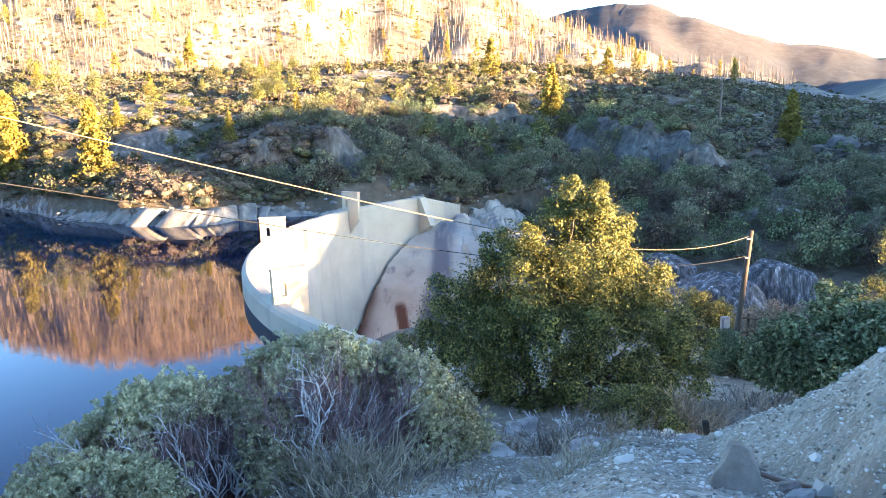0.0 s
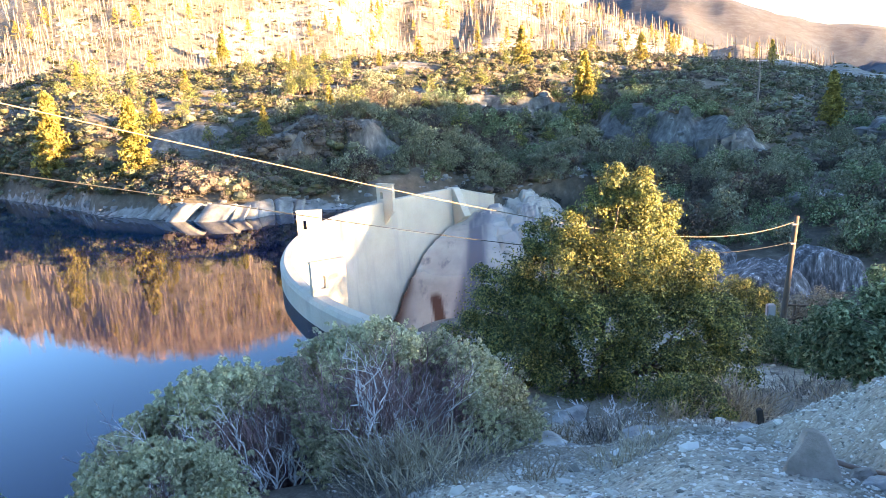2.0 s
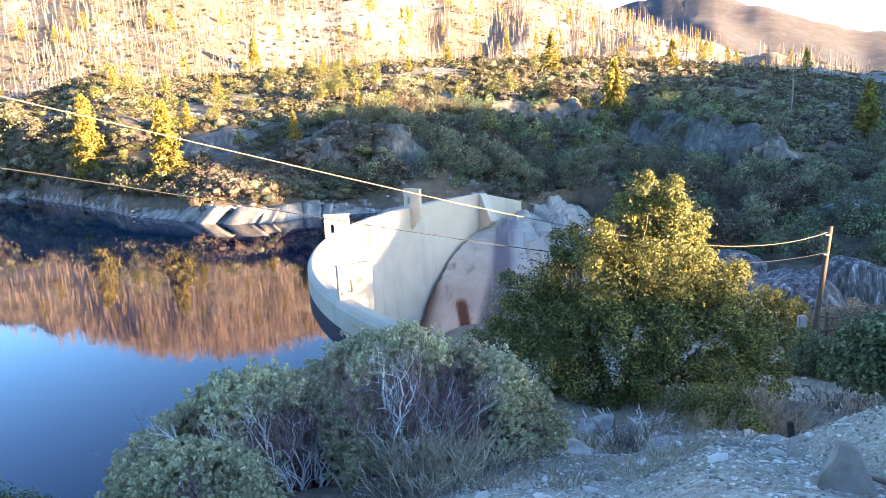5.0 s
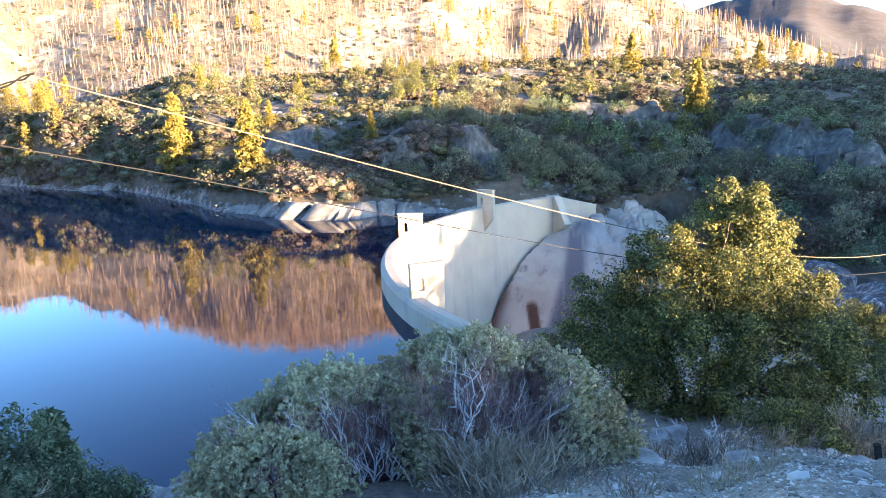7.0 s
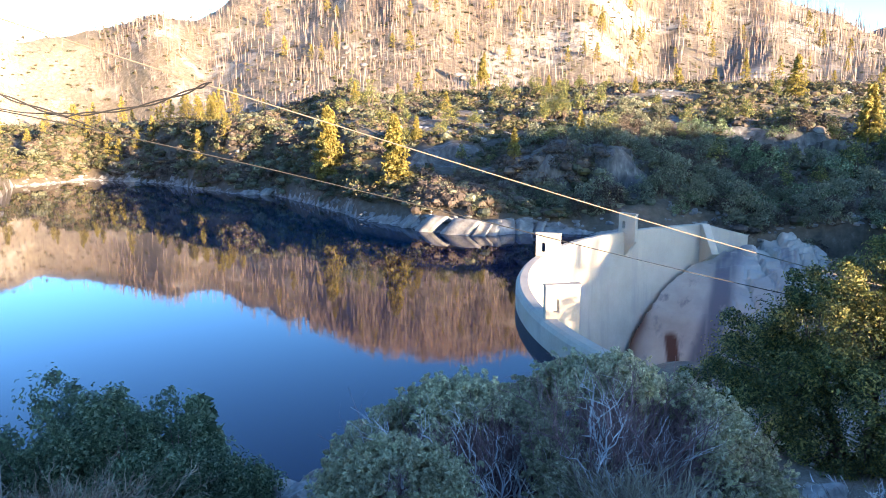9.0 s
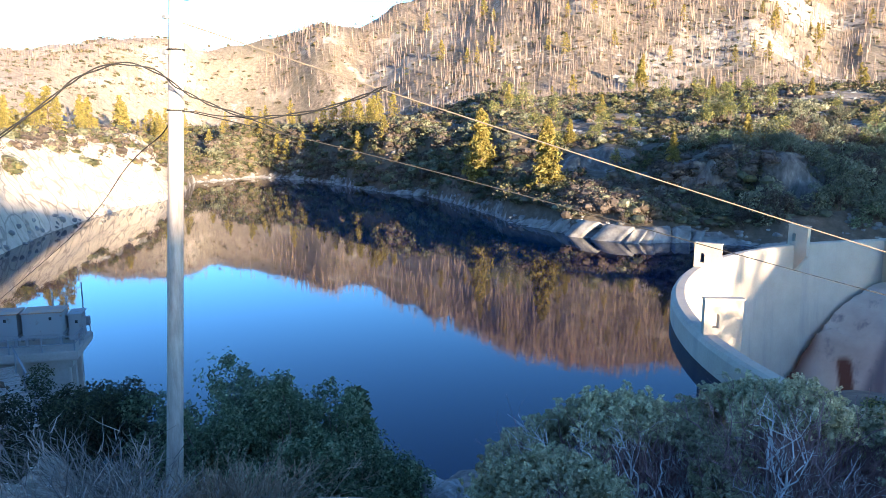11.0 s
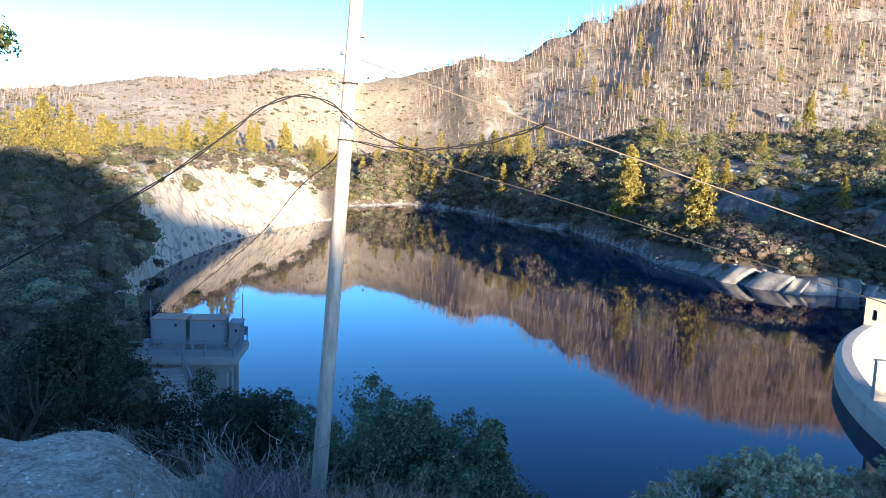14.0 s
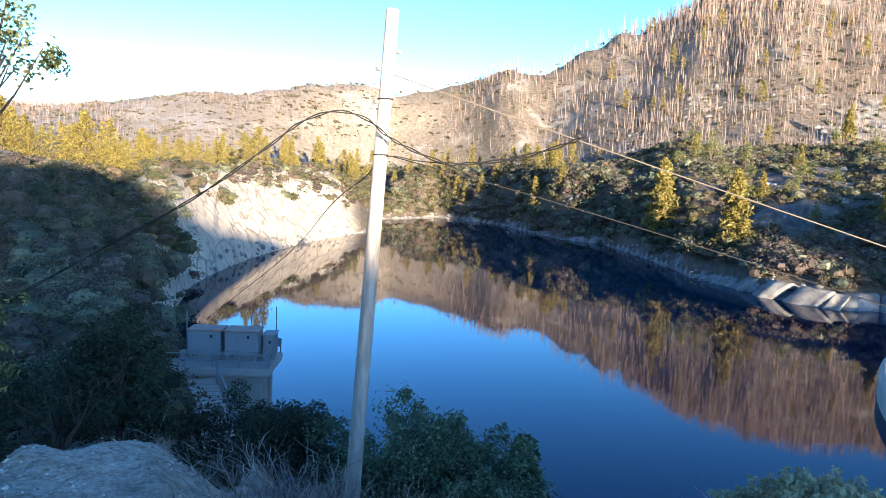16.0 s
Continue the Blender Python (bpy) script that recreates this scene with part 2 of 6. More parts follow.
ROCK = rock_material("granite_rock", (0.13, 0.125, 0.12), (0.3, 0.29, 0.275), (0.46, 0.45, 0.43))
BROWN_ROCK = rock_material("brown_rock", (0.13, 0.108, 0.088), (0.24, 0.2, 0.17), (0.34, 0.29, 0.25), 4.0)
GREY_ROCK = rock_material("grey_granite", (0.07, 0.07, 0.07), (0.17, 0.168, 0.163), (0.32, 0.315, 0.3), 0.7)


def abutment_material():
    n = Nodes("abutment_granite")
    cover = n.attribute("cover")
    split = n.tree.nodes.new("ShaderNodeSeparateColor")
    n.link(cover.outputs["Color"], split.inputs[0])
    big, streak, fine = n.noise(0.3, 6), n.noise(0.7, 6, 0.6, (1, 1, 0.2)), n.noise(6, 5, 0.7)
    color = n.ramp(big, [(0.3, (0.29, 0.26, 0.222)), (0.7, (0.43, 0.39, 0.335))])
    color = n.mix(n.step(streak, 0.58, 0.72), color, (0.17, 0.165, 0.17))
    color = n.mix(n.math("MULTIPLY", split.outputs[1], n.step(streak, 0.2, 0.4)), color, (0.12, 0.115, 0.13))
    color = n.mix(n.math("MULTIPLY", split.outputs[2], 0.4), color, (0.34, 0.325, 0.3))
    color = n.mix(n.math("MULTIPLY", split.outputs[0], n.step(fine, 0.05, 0.3)), color, (0.08, 0.032, 0.019))
    return n.finish(color, 0.85, n.math("ADD", big, n.math("MULTIPLY", fine, 0.15)), 0.35, 0.2)


ABUTMENT = abutment_material()
# ---- the lie of the land: heights of the one ground sheet ----
# Azimuths are degrees to the left of the view north (+y), radii are metres from the overlook.


def hash01(ix, iy, seed):
    n = (ix * 374761393 + iy * 668265263 + seed * 974634777) & 0xFFFFFFFF
    n = ((n ^ (n >> 13)) * 1274126177) & 0xFFFFFFFF
    return ((n ^ (n >> 16)) & 0xFFFF) / 65535.0


def value_noise(x, y, seed=0):
    x, y = np.asarray(x, float), np.asarray(y, float)
    fx, fy = np.floor(x), np.floor(y)
    ix, iy = fx.astype(np.int64), fy.astype(np.int64)
    u, v = x - fx, y - fy
    u, v = u * u * (3 - 2 * u), v * v * (3 - 2 * v)
    a, b = hash01(ix, iy, seed), hash01(ix + 1, iy, seed)
    c, d = hash01(ix, iy + 1, seed), hash01(ix + 1, iy + 1, seed)
    return (a + (b - a) * u) * (1 - v) + (c + (d - c) * u) * v


def fbm(x, y, size, octaves=4, seed=0):
    """Rough relief between -1 and 1 with features of that size in metres."""
    total, weight, amp = 0.0, 0.0, 1.0
    for k in range(octaves):
        total = total + amp * (2 * value_noise(x / size + 17.3 * k, y / size - 9.1 * k, seed + k) - 1)
        weight, amp, size = weight + amp, amp * 0.5, size * 0.5
    return total / weight


def smooth(a, b, x):
    t = np.clip((x - a) / (b - a), 0, 1)
    return t * t * (3 - 2 * t)


# far shore of the lake, and west and east of it the foot of the opposite slope
SHORE_AZ = [-60, -32, -20, -10, -3, 2, 6, 8.5, 10.8, 14.5, 19.7, 23.4, 26.5, 28.5, 30, 31.5, 35.3, 38, 40.7, 43.7, 48, 51.4, 52.8, 53.8, 58.6, 63, 67.2, 68.9, 74]
SHORE_R = [45, 48, 55, 66, 84, 86, 82, 79.6, 81, 81.5, 79, 82.5, 89.5, 93, 102, 108.7, 131, 135, 148, 168, 184, 172, 170, 133.8, 113.5, 92.7, 73.8, 58.2, 38]
FOOT_AZ = [-60, -32, -20, -10, -3, 2, 6, 9]
FOOT_Z = [-6, -7, -8, -8, -2.5, 0.3, 0.3, 0]
# brow of the opposite slope, and the ridge behind it
BROW_AZ = [-60, -31, -26, -20, -12, -6, 0, 10, 18, 25, 31, 38, 45, 52, 56, 62, 68, 74, 80, 100]
BROW_R = [150, 190, 195, 200, 200, 185, 170, 165, 165, 165, 165, 185, 215, 225, 200, 165, 130, 100, 80, 70]
BROW_Z = [6, 8, 11, 16, 20, 20.5, 20.5, 20.5, 19.5, 18.5, 16, 14, 12, 11, 10, 10, 9.5, 10, 11, 12]
RIDGE_AZ = [-60, -31.4, -29.3, -25.7, -22, -18, -14, -9.7, -5.5, -2.8, 4, 12, 20, 26, 30.2, 34.2, 38.3, 41, 45.6, 51.5, 54.1, 58.5, 63.1, 69.1, 73.2, 75.3, 78.7, 100]
RIDGE_EL = [-2, -1.3, -0.5, 0.6, 1.7, 2.6, 3.8, 5.6, 7.3, 8.4, 10.5, 13, 14.5, 13.8, 12.3, 10.6, 8.7, 7.8, 7.4, 6.0, 6.6, 6.3, 5.6, 4.8, 4.1, 3.4, 3.9, 5]
RIDGE_R = [300, 300, 300, 300, 310, 320, 330, 340, 350, 350, 355, 350, 340, 330, 320, 305, 290, 285, 285, 285, 285, 285, 285, 285, 285, 285, 285, 285]
# near shore of the lake; towards the canyon the slope runs on down
NEAR_AZ = [-180, -120, -60, -30, -15, 0, 8, 15, 25, 36, 46, 55, 62, 66, 70, 74, 100, 180]
NEAR_R = [400, 300, 90, 48, 40, 33, 29, 27, 25, 23.5, 23, 24, 26, 28, 34, 60, 300, 400]
EYE_Z = 12.0
DAM_C, DAM_R, CREST_Z = (20.4, 56.3), 35.3, 1.5
# unseen crest added behind the overlook, across the sun's way, its heights set by the shade wanted
SHADE_T = [-300, -60, -20, -13, -6.7, -2.7, 0, 2, 3, 6, 12, 16, 20, 24, 28, 33, 37, 42, 50, 53, 55.5, 59, 62.5, 64, 66.5, 70, 75, 82, 92, 110, 120, 148, 165, 180, 193, 230, 400]
SHADE_Z = [44, 40, 33, 31.5, 31, 28.3, 26.8, 25, 24.4, 24.4, 22.9, 20.9, 20.5, 20, 18.8, 15.6, 12, 7, 8.5, 11.5, 14.3, 16, 17.6, 23.6, 27.2, 29.5, 30.3, 30.5, 29.5, 29.6, 29.8, 30.8, 32.5, 31, 28, 30, 32]
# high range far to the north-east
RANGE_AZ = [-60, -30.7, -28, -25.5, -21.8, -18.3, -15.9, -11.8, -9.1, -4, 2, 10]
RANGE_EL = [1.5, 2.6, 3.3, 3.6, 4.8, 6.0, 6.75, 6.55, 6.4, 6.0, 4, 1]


def polar(x, y):
    return np.degrees(np.arctan2(-x, y)), np.hypot(x, y)


def abutment(x, y):
    """The granite slab that carries the far end of the dam: steep below, a shelf on top."""
    s = 0.1 * x + 1.05 * y
    z = np.interp(s, [60, 72, 75.2, 77.8, 79.4, 81.65, 83.7, 87.2, 92, 100], [-24, -15, -11, -7.2, -5.7, -3.9, -2.4, -1.6, -0.9, 0.0])
    return z - 0.9 * np.clip(x - 8.5, 0, 40) - 1.0 * np.clip(-13 - x, 0, 20)


# granite faces that break the opposite slope: azimuths, distance at both ends, run, rise
CLIFFS = [(5.0, 18.5, 93.5, 92.5, 2.2, 3.6), (-22.5, -9.0, 99.0, 112.0, 7.0, 4.6), (-33.0, -27.5, 118.0, 124.0, 5.0, 3.2), (-8.0, 1.5, 120.0, 117.0, 3.0, 2.6), (18.5, 25.0, 105.0, 101.0, 3.0, 1.8)]


def cliffs(x, y, az, r):
    """Rise of the land at the granite faces, and how bare it is there."""
    lift, bare = np.zeros_like(r), np.zeros_like(r)
    for a0, a1, r0, r1, run, rise in CLIFFS:
        k = (az - a0) / (a1 - a0)
        foot = r0 + (r1 - r0) * k + 2.6 * fbm(x, y, 9, 4, 91) + 0.9 * np.floor(3 * fbm(az * 2, az * 0, 5, 2, 92))
        side = smooth(0, 0.25, k) * smooth(1, 0.75, k) * (0.85 + 0.45 * fbm(az * 3, az * 0, 4, 2, 93))
        d = r - foot
        lift = lift + side * rise * (smooth(0, run, d) * smooth(run + 20, run + 2, d) - 0.35 * smooth(-9, -1, d) * smooth(run, 0, d))
        bare = np.maximum(bare, np.clip(2.5 * side, 0, 1) * smooth(-2.0, -0.6, d) * smooth(run + 2.4, run + 1.0, d))
    return lift, bare


def height(x, y):
    x, y = np.asarray(x, float), np.asarray(y, float)
    az, r = polar(x, y)
    # the overlook's own slope: a small terrace, then falling to the shore or the canyon
    rn = np.interp(az, NEAR_AZ, NEAR_R)
    lake_side = smooth(2, 14, az)
    terrace = 10.4 - 0.1 * np.clip(r - 1.0, 0, None)
    q = np.clip((r - 2.2) / (rn - 2.2), 0, 2.5)
    to_lake = 10.3 * (1 - q ** 0.85)
    to_canyon = 10.4 - 0.41 * np.clip(r - 2.0, 0, 12) - 0.215 * np.clip(r - 14, 0, 20) - 0.35 * np.clip(r - 34, 0, 60)
    near = np.where(r < 1.6, terrace, to_canyon * (1 - lake_side) + to_lake * lake_side)
    # land that joins the left bank
    left = smooth(65, 76, az) * smooth(175, 120, az)
    hollow = 10.3 - 6.5 * smooth(3, 24, r) + 6.5 * smooth(30, 75, r)
    near = near * (1 - left) + hollow * left
    # bare bank on the right of the overlook
    bank_top = np.interp(az, [-180, -60, -38, -33, -30, -27.5, -24, -20], [10.3, 10.3, 10.0, 9.4, 8.88, 8.55, 8.15, 7.6])
    bank = smooth(11, 8.2, r) * smooth(3.5, 6, r) * (az > -100)
    near = near + bank * np.clip(bank_top - near, 0, 3)
    # rock ledge on its left
    ledge_top = np.interp(az, [58, 62, 64, 68, 74, 90], [8.6, 8.95, 8.9, 9.2, 9.5, 9.7])
    ledge = smooth(57.5, 62, az) * smooth(8.6, 6.9, r + 0.5 * np.sin(az * 0.45) + 0.25 * np.sin(az * 1.3))
    near = near + ledge * np.clip(ledge_top - near, -1.2, 3)
    # opposite slope
    rs = np.interp(az, SHORE_AZ, SHORE_R)
    fz = np.interp(az, FOOT_AZ, FOOT_Z)
    rb, zb = np.interp(az, BROW_AZ, BROW_R), np.interp(az, BROW_AZ, BROW_Z)
    rr, el = np.interp(az, RIDGE_AZ, RIDGE_R), np.interp(az, RIDGE_AZ, RIDGE_EL)
    zr = EYE_Z + rr * np.tan(np.radians(el))
    d = r - rs
    shore = np.where(d < 0, fz + np.where(az < 8, np.maximum(d * 1.1, -16.0), np.maximum(d * 0.5, -6.0)), fz + 2.0 * smooth(0, 4.5, d))
    k = np.clip((d - 3.0) / np.maximum(rb - rs - 3.0, 5), 0, 1)
    rise = (zb - fz - 2.0) * (0.35 * k + 0.65 * k ** 0.75)
    flat = np.clip((r - rb) / 60.0, 0, 1) * 3.0
    m = np.clip((r - rb - 20) / np.maximum(rr - rb - 20, 30), 0, 1)
    mount = (zr - zb - 3.0) * (0.75 * m + 0.25 * m * m) - np.clip(r - rr, 0, 800) * 0.35
    # a bluff along the far arm of the lake, and sheets of granite on the left bank
    bluff = 9.5 * smooth(3.5, 14, d) * smooth(30, 36, az) * smooth(53, 49, az) * (1 - k)
    on_slab = smooth(54, 57, az) * smooth(74, 69, az) * smooth(60, 30, d) * smooth(-1, 3, d)
    u, v = d + 0.8 * fbm(x, y, 9, 3, 71), az * 1.9 + 0.16 * d + 0.8 * fbm(x, y, 6, 3, 72)
    sheet = hash01(np.floor(u / 5.5).astype(np.int64), np.floor(v / 9.0).astype(np.int64), 7)
    spur = 3.4 * np.exp(-(((az - 29.6) / 3.2) ** 2)) * smooth(8, 28, d) * smooth(90, 60, d)
    slab_rise = spur + on_slab * (5.0 * smooth(0, 25, d) + 0.7 * sheet - 0.2) + bluff
    slab_rise = slab_rise + cliffs(x, y, az, r)[0]
    far = shore + np.where(d > 3.0, rise, 0) + flat + mount + slab_rise
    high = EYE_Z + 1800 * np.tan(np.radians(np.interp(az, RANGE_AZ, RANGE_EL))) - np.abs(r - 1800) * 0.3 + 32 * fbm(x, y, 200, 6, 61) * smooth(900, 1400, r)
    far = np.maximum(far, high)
    z = np.maximum(near, far)
    canyon = np.where((r > rn) & (near < 0) & (d < 0) & (az > 9), -4.0, z)
    z = np.maximum(z, canyon)
    z = np.where(az < 9, np.maximum(z, abutment(x, y) - 2.2), z)
    # the hollow below the dam
    inside = (np.hypot(x - DAM_C[0], y - DAM_C[1]) < DAM_R - 0.5) & (x < 16)
    hollow = np.maximum(abutment(x, y) - 2.2, -14.5 + 10 * smooth(6, 16, x)) 
    z = np.where(inside, z + (np.minimum(z, hollow) - z) * smooth(36, 46, r), z)
    # unseen hills added behind the overlook, shaped to keep the low sun off the near slopes
    sa = np.radians(SUN_AZ)
    s = -(x * -np.sin(sa) + y * np.cos(sa))
    t = x * np.cos(sa) + y * np.sin(sa)
    t = -t
    top = np.interp(t, SHADE_T, SHADE_Z)
    # stretches of crest roughened more, to break up the edge of the shade
    ragged_crest = smooth(46, 52, t) * smooth(65, 62, t) + smooth(-22, -16, t) * smooth(14, 8, t) * (np.abs(t - 2.5) > 1.5)
    top = top + (0.7 + 0.9 * ragged_crest) * fbm(x + 300, t, 3.2, 3, 5)
    z = np.maximum(z, top - np.abs(s + 150) * 0.45)
    # relief
    dip = 0.5 * smooth(-17, -6, az) * smooth(45, 36, az) * smooth(3.2, 6.0, r) * smooth(15, 11, r)
    z = z - dip + 0.06 * fbm(x, y, 0.9, 3, 23) * smooth(2.5, 4, r) * smooth(20, 14, r)
    rough = smooth(1.5, 8, r) * 0.25 + smooth(30, 90, r) * 0.55 + smooth(170, 330, r) * 2.2
    keep = 1 - 0.85 * smooth(6, 0, np.abs(d)) * (az > 8)
    z = z + rough * fbm(x, y, np.where(r < 40, 5.0, np.where(r < 170, 13.0, 60.0)), 5, 2) * keep
    gully = 4.0 * fbm(az * 9, r * 0.12, 26, 4, 11) * smooth(0.05, 0.4, m) * (r < 700) * (1 - 0.5 * smooth(42, 50, az))
    gully = gully + 16.0 * fbm(az * 3.2 + 40, r * 0.07, 26, 2, 15) * np.clip(4 * m * (1 - m), 0, 1) * (r < 700) * (1 - 0.65 * smooth(42, 50, az))
    return z + gully

# ---- mesh helpers ----


def quick_mesh(name, verts, faces, material, smooth_faces=False):
    """A mesh from arrays of corners and of faces that all have the same number of corners."""
    verts, faces = np.asarray(verts, np.float32), np.asarray(faces, np.int32)
    me = bpy.data.meshes.new(name)
    count, size = faces.shape
    me.vertices.add(len(verts))
    me.vertices.foreach_set("co", verts.ravel())
    me.loops.add(count * size)
    me.loops.foreach_set("vertex_index", faces.ravel())
    me.polygons.add(count)
    me.polygons.foreach_set("loop_start", np.arange(0, count * size, size, dtype=np.int32))
    me.polygons.foreach_set("use_smooth", np.full(count, smooth_faces))
    me.materials.append(material)
    me.update(calc_edges=True)
    me.validate()
    return me


def part(name, data, material, parent, label=""):
    """Links a bmesh or a mesh as one object under a thing or a part."""
    if isinstance(data, bmesh.types.BMesh):
        me = bpy.data.meshes.new(name)
        data.to_mesh(me)
        data.free()
        me.materials.append(material)
        data = me
    ob = new(name, data)
    ob.parent = parent
    return tagged(ob, label)


def box(bm, lo, hi, bevel=0.0, m=None):
    """Adds a box, its edges rounded a little."""
    made = bmesh.ops.create_cube(bm, size=1.0)["verts"]
    for v in made:
        v.co = Vector([lo[k] + (v.co[k] + 0.5) * (hi[k] - lo[k]) for k in range(3)])
    if bevel:
        edges = list({e for v in made for e in v.link_edges})
        made = list({v for f in bmesh.ops.bevel(bm, geom=edges, offset=bevel, segments=2, affect="EDGES")["faces"] for v in f.verts} | {v for v in made if v.is_valid})
    if m is not None:
        bmesh.ops.transform(bm, matrix=m, verts=made)
    return bm


def boxed(lo, hi, bevel=0.0, m=None):
    return box(bmesh.new(), lo, hi, bevel, m)


def tube(points, radii, sides=8, closed=True):
    """Arrays of a tapering round bar along a line of points."""
    pts, radii = np.asarray(points, float), np.asarray(radii, float)
    way = np.gradient(pts, axis=0)
    way /= np.linalg.norm(way, axis=1)[:, None] + 1e-9
    ref = np.where(np.abs(way[:, 2:3]) > 0.9, [[1.0, 0, 0]], [[0, 0, 1.0]])
    a = np.cross(way, ref)
    a /= np.linalg.norm(a, axis=1)[:, None] + 1e-9
    b = np.cross(way, a)
    ang = np.linspace(0, 2 * np.pi, sides, endpoint=False)
    ring = np.cos(ang)[None, :, None] * a[:, None] + np.sin(ang)[None, :, None] * b[:, None]
    verts = (pts[:, None] + ring * radii[:, None, None]).reshape(-1, 3)
    faces = []
    for i in range(len(pts) - 1):
        for j in range(sides):
            k = (j + 1) % sides
            faces.append((i * sides + j, i * sides + k, (i + 1) * sides + k, (i + 1) * sides + j))
    return verts, np.array(faces)


def gather(pieces):
    """Joins (verts, faces) pairs into one pair."""
    verts, faces, base = [], [], 0
    for v, f in pieces:
        verts.append(v)
        faces.append(np.asarray(f) + base)
        base += len(v)
    return np.concatenate(verts), np.concatenate(faces)


# ---- ground: one sheet to the horizon ----
def build_ground():
    az = np.concatenate([np.arange(-180, -132, 3.0), np.arange(-132, -74, 0.7), np.arange(-74, -38, 3.0), np.arange(-38, 86, 0.36), np.arange(86, 180, 3.0)])
    r = np.concatenate([[0.0], np.geomspace(0.5, 12, 170), np.geomspace(12.2, 60, 90), np.geomspace(60.8, 260, 160), np.geomspace(264, 4000, 80)])
    A, R = np.meshgrid(np.radians(az), r)
    x, y = -np.sin(A) * R, np.cos(A) * R
    z = height(x, y)
    rows, cols = z.shape
    i = np.arange(rows - 1)[:, None] * cols
    j = np.arange(cols)[None, :]
    k = (j + 1) % cols
    faces = np.stack([i + j, i + cols + j, i + cols + k, i + k], -1).reshape(-1, 4)[:, ::-1]
    me = quick_mesh("ground", np.stack([x, y, z], -1).reshape(-1, 3), faces, GROUND, True)
    # what covers it: bare granite, loose stones, the burnt mountainside
    gx, gy = np.gradient(z, axis=1), np.gradient(z, axis=0)
    d = R - np.interp(np.degrees(A), SHORE_AZ, SHORE_R)
    lakeside = (np.degrees(A) > 8) & (np.degrees(A) < 70)
    slab_shore = 0.6 * smooth(10, 14, np.degrees(A)) * smooth(30, 26, np.degrees(A))
    bank = smooth(1.7 + 2.0 * slab_shore, 0.4 + 1.4 * slab_shore, d + 1.2 * fbm(x, y, 7, 3, 77)) * smooth(-6, -1, d) * lakeside
    slab = smooth(54, 56, np.degrees(A)) * smooth(74, 70, np.degrees(A)) * smooth(34, 26, d) * smooth(-5, 0, d)
    patch = 0.75 * np.maximum(smooth(0.2, 0.42, fbm(x, y, 16, 4, 31)), smooth(0.35, 0.5, fbm(x, y, 7, 3, 90))) * smooth(60, 75, R)
    rock = np.clip(np.maximum.reduce([bank, slab, patch * 0.62, 1.2 * cliffs(x, y, np.degrees(A), R)[1]]), 0, 1)
    # pale gravel gives way to darker soil in circles under the manzanitas and oak
    under_bushes = np.zeros_like(R)
    for la, lr, size in ((10.5, 10.0, 2.6), (24.0, 9.6, 2.2), (31.0, 8.8, 1.4), (-8.5, 16.5, 4.6)):
        reach = np.hypot(x + math.sin(radians(la)) * lr, y - math.cos(radians(la)) * lr) + 0.5 * fbm(x, y, 1.5, 3, 51)
        under_bushes = np.maximum(under_bushes, smooth(size * 1.15, size * 0.55, reach))
    gravel = (1 - 0.65 * under_bushes) * smooth(30, 18, R) * np.clip(0.75 + 0.5 * fbm(x, y, 3, 3, 8), 0, 1)
    gravel = gravel * (1 - 0.7 * smooth(-24.5, -27.0, np.degrees(A) + 1.5 * fbm(x, y, 1.2, 3, 52)) * smooth(-70, -50, np.degrees(A)) * smooth(6.0, 5.2, R + 0.3 * fbm(x, y, 1.0, 3, 53)))
    gravel = np.maximum(gravel, slab * np.clip(0.7 + 0.6 * fbm(x, y, 5, 3, 19), 0.3, 0.95))
    brow = np.interp(np.degrees(A), BROW_AZ, BROW_R)
    burnt = smooth(0.85, 1.15, R / brow)
    # from 700 m on the ground takes the haze-blue forest colour
    range_haze = smooth(700, 1000, R)
    data = np.stack([rock, gravel, burnt, 1 - range_haze], -1).astype(np.float32)
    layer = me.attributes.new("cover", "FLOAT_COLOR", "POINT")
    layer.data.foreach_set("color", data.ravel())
    # pale slab; the burnt hill past 45 degrees is lightened in place of haze
    bleach_haze = me.attributes.new("bleach_haze", "FLOAT", "POINT")
    bleach_haze.data.foreach_set("value", np.maximum(slab * np.clip(0.9 + 0.8 * fbm(x, y, 6, 3, 20), 0.3, 1), 0.3 * burnt * smooth(45, 55, np.degrees(A))).astype(np.float32).ravel())
    # the cliff faces take the darker granite ramp
    cliff_layer = me.attributes.new("dark_cliff", "FLOAT", "POINT")
    cliff_layer.data.foreach_set("value", cliffs(x, y, np.degrees(A), R)[1].astype(np.float32).ravel())
    return tagged(new("ground", me), "rocky granite hillsides with gravel, brush and burnt slopes", "ground", kind="structure")


ground = build_ground()

# the lake ends inside the dam's wall
lake_edge = [(DAM_C[0] + (DAM_R - 0.45) * math.cos(radians(a)), DAM_C[1] + (DAM_R - 0.45) * math.sin(radians(a)), 0.0) for a in np.linspace(246, 122, 63)]
lake_edge += [(1.0, 300, 0), (-450, 300, 0), (-450, -20, 0), (5.5, 4, 0)]
water_me = bpy.data.meshes.new("water")
water_me.from_pydata(lake_edge, [], [tuple(range(len(lake_edge)))[::-1]])
water_me.materials.append(WATER)
water = tagged(new("water", water_me), "still dark blue reservoir water mirroring the hills", "water", kind="structure")


# ---- the arch dam ----
def arc_point(angle, radius, z):
    a = radians(angle)
    return (DAM_C[0] + radius * math.cos(a), DAM_C[1] + radius * math.sin(a), z)


dam = tagged(new("dam"), "curved thin concrete arch dam with piers on its crest", "dam", kind="structure")


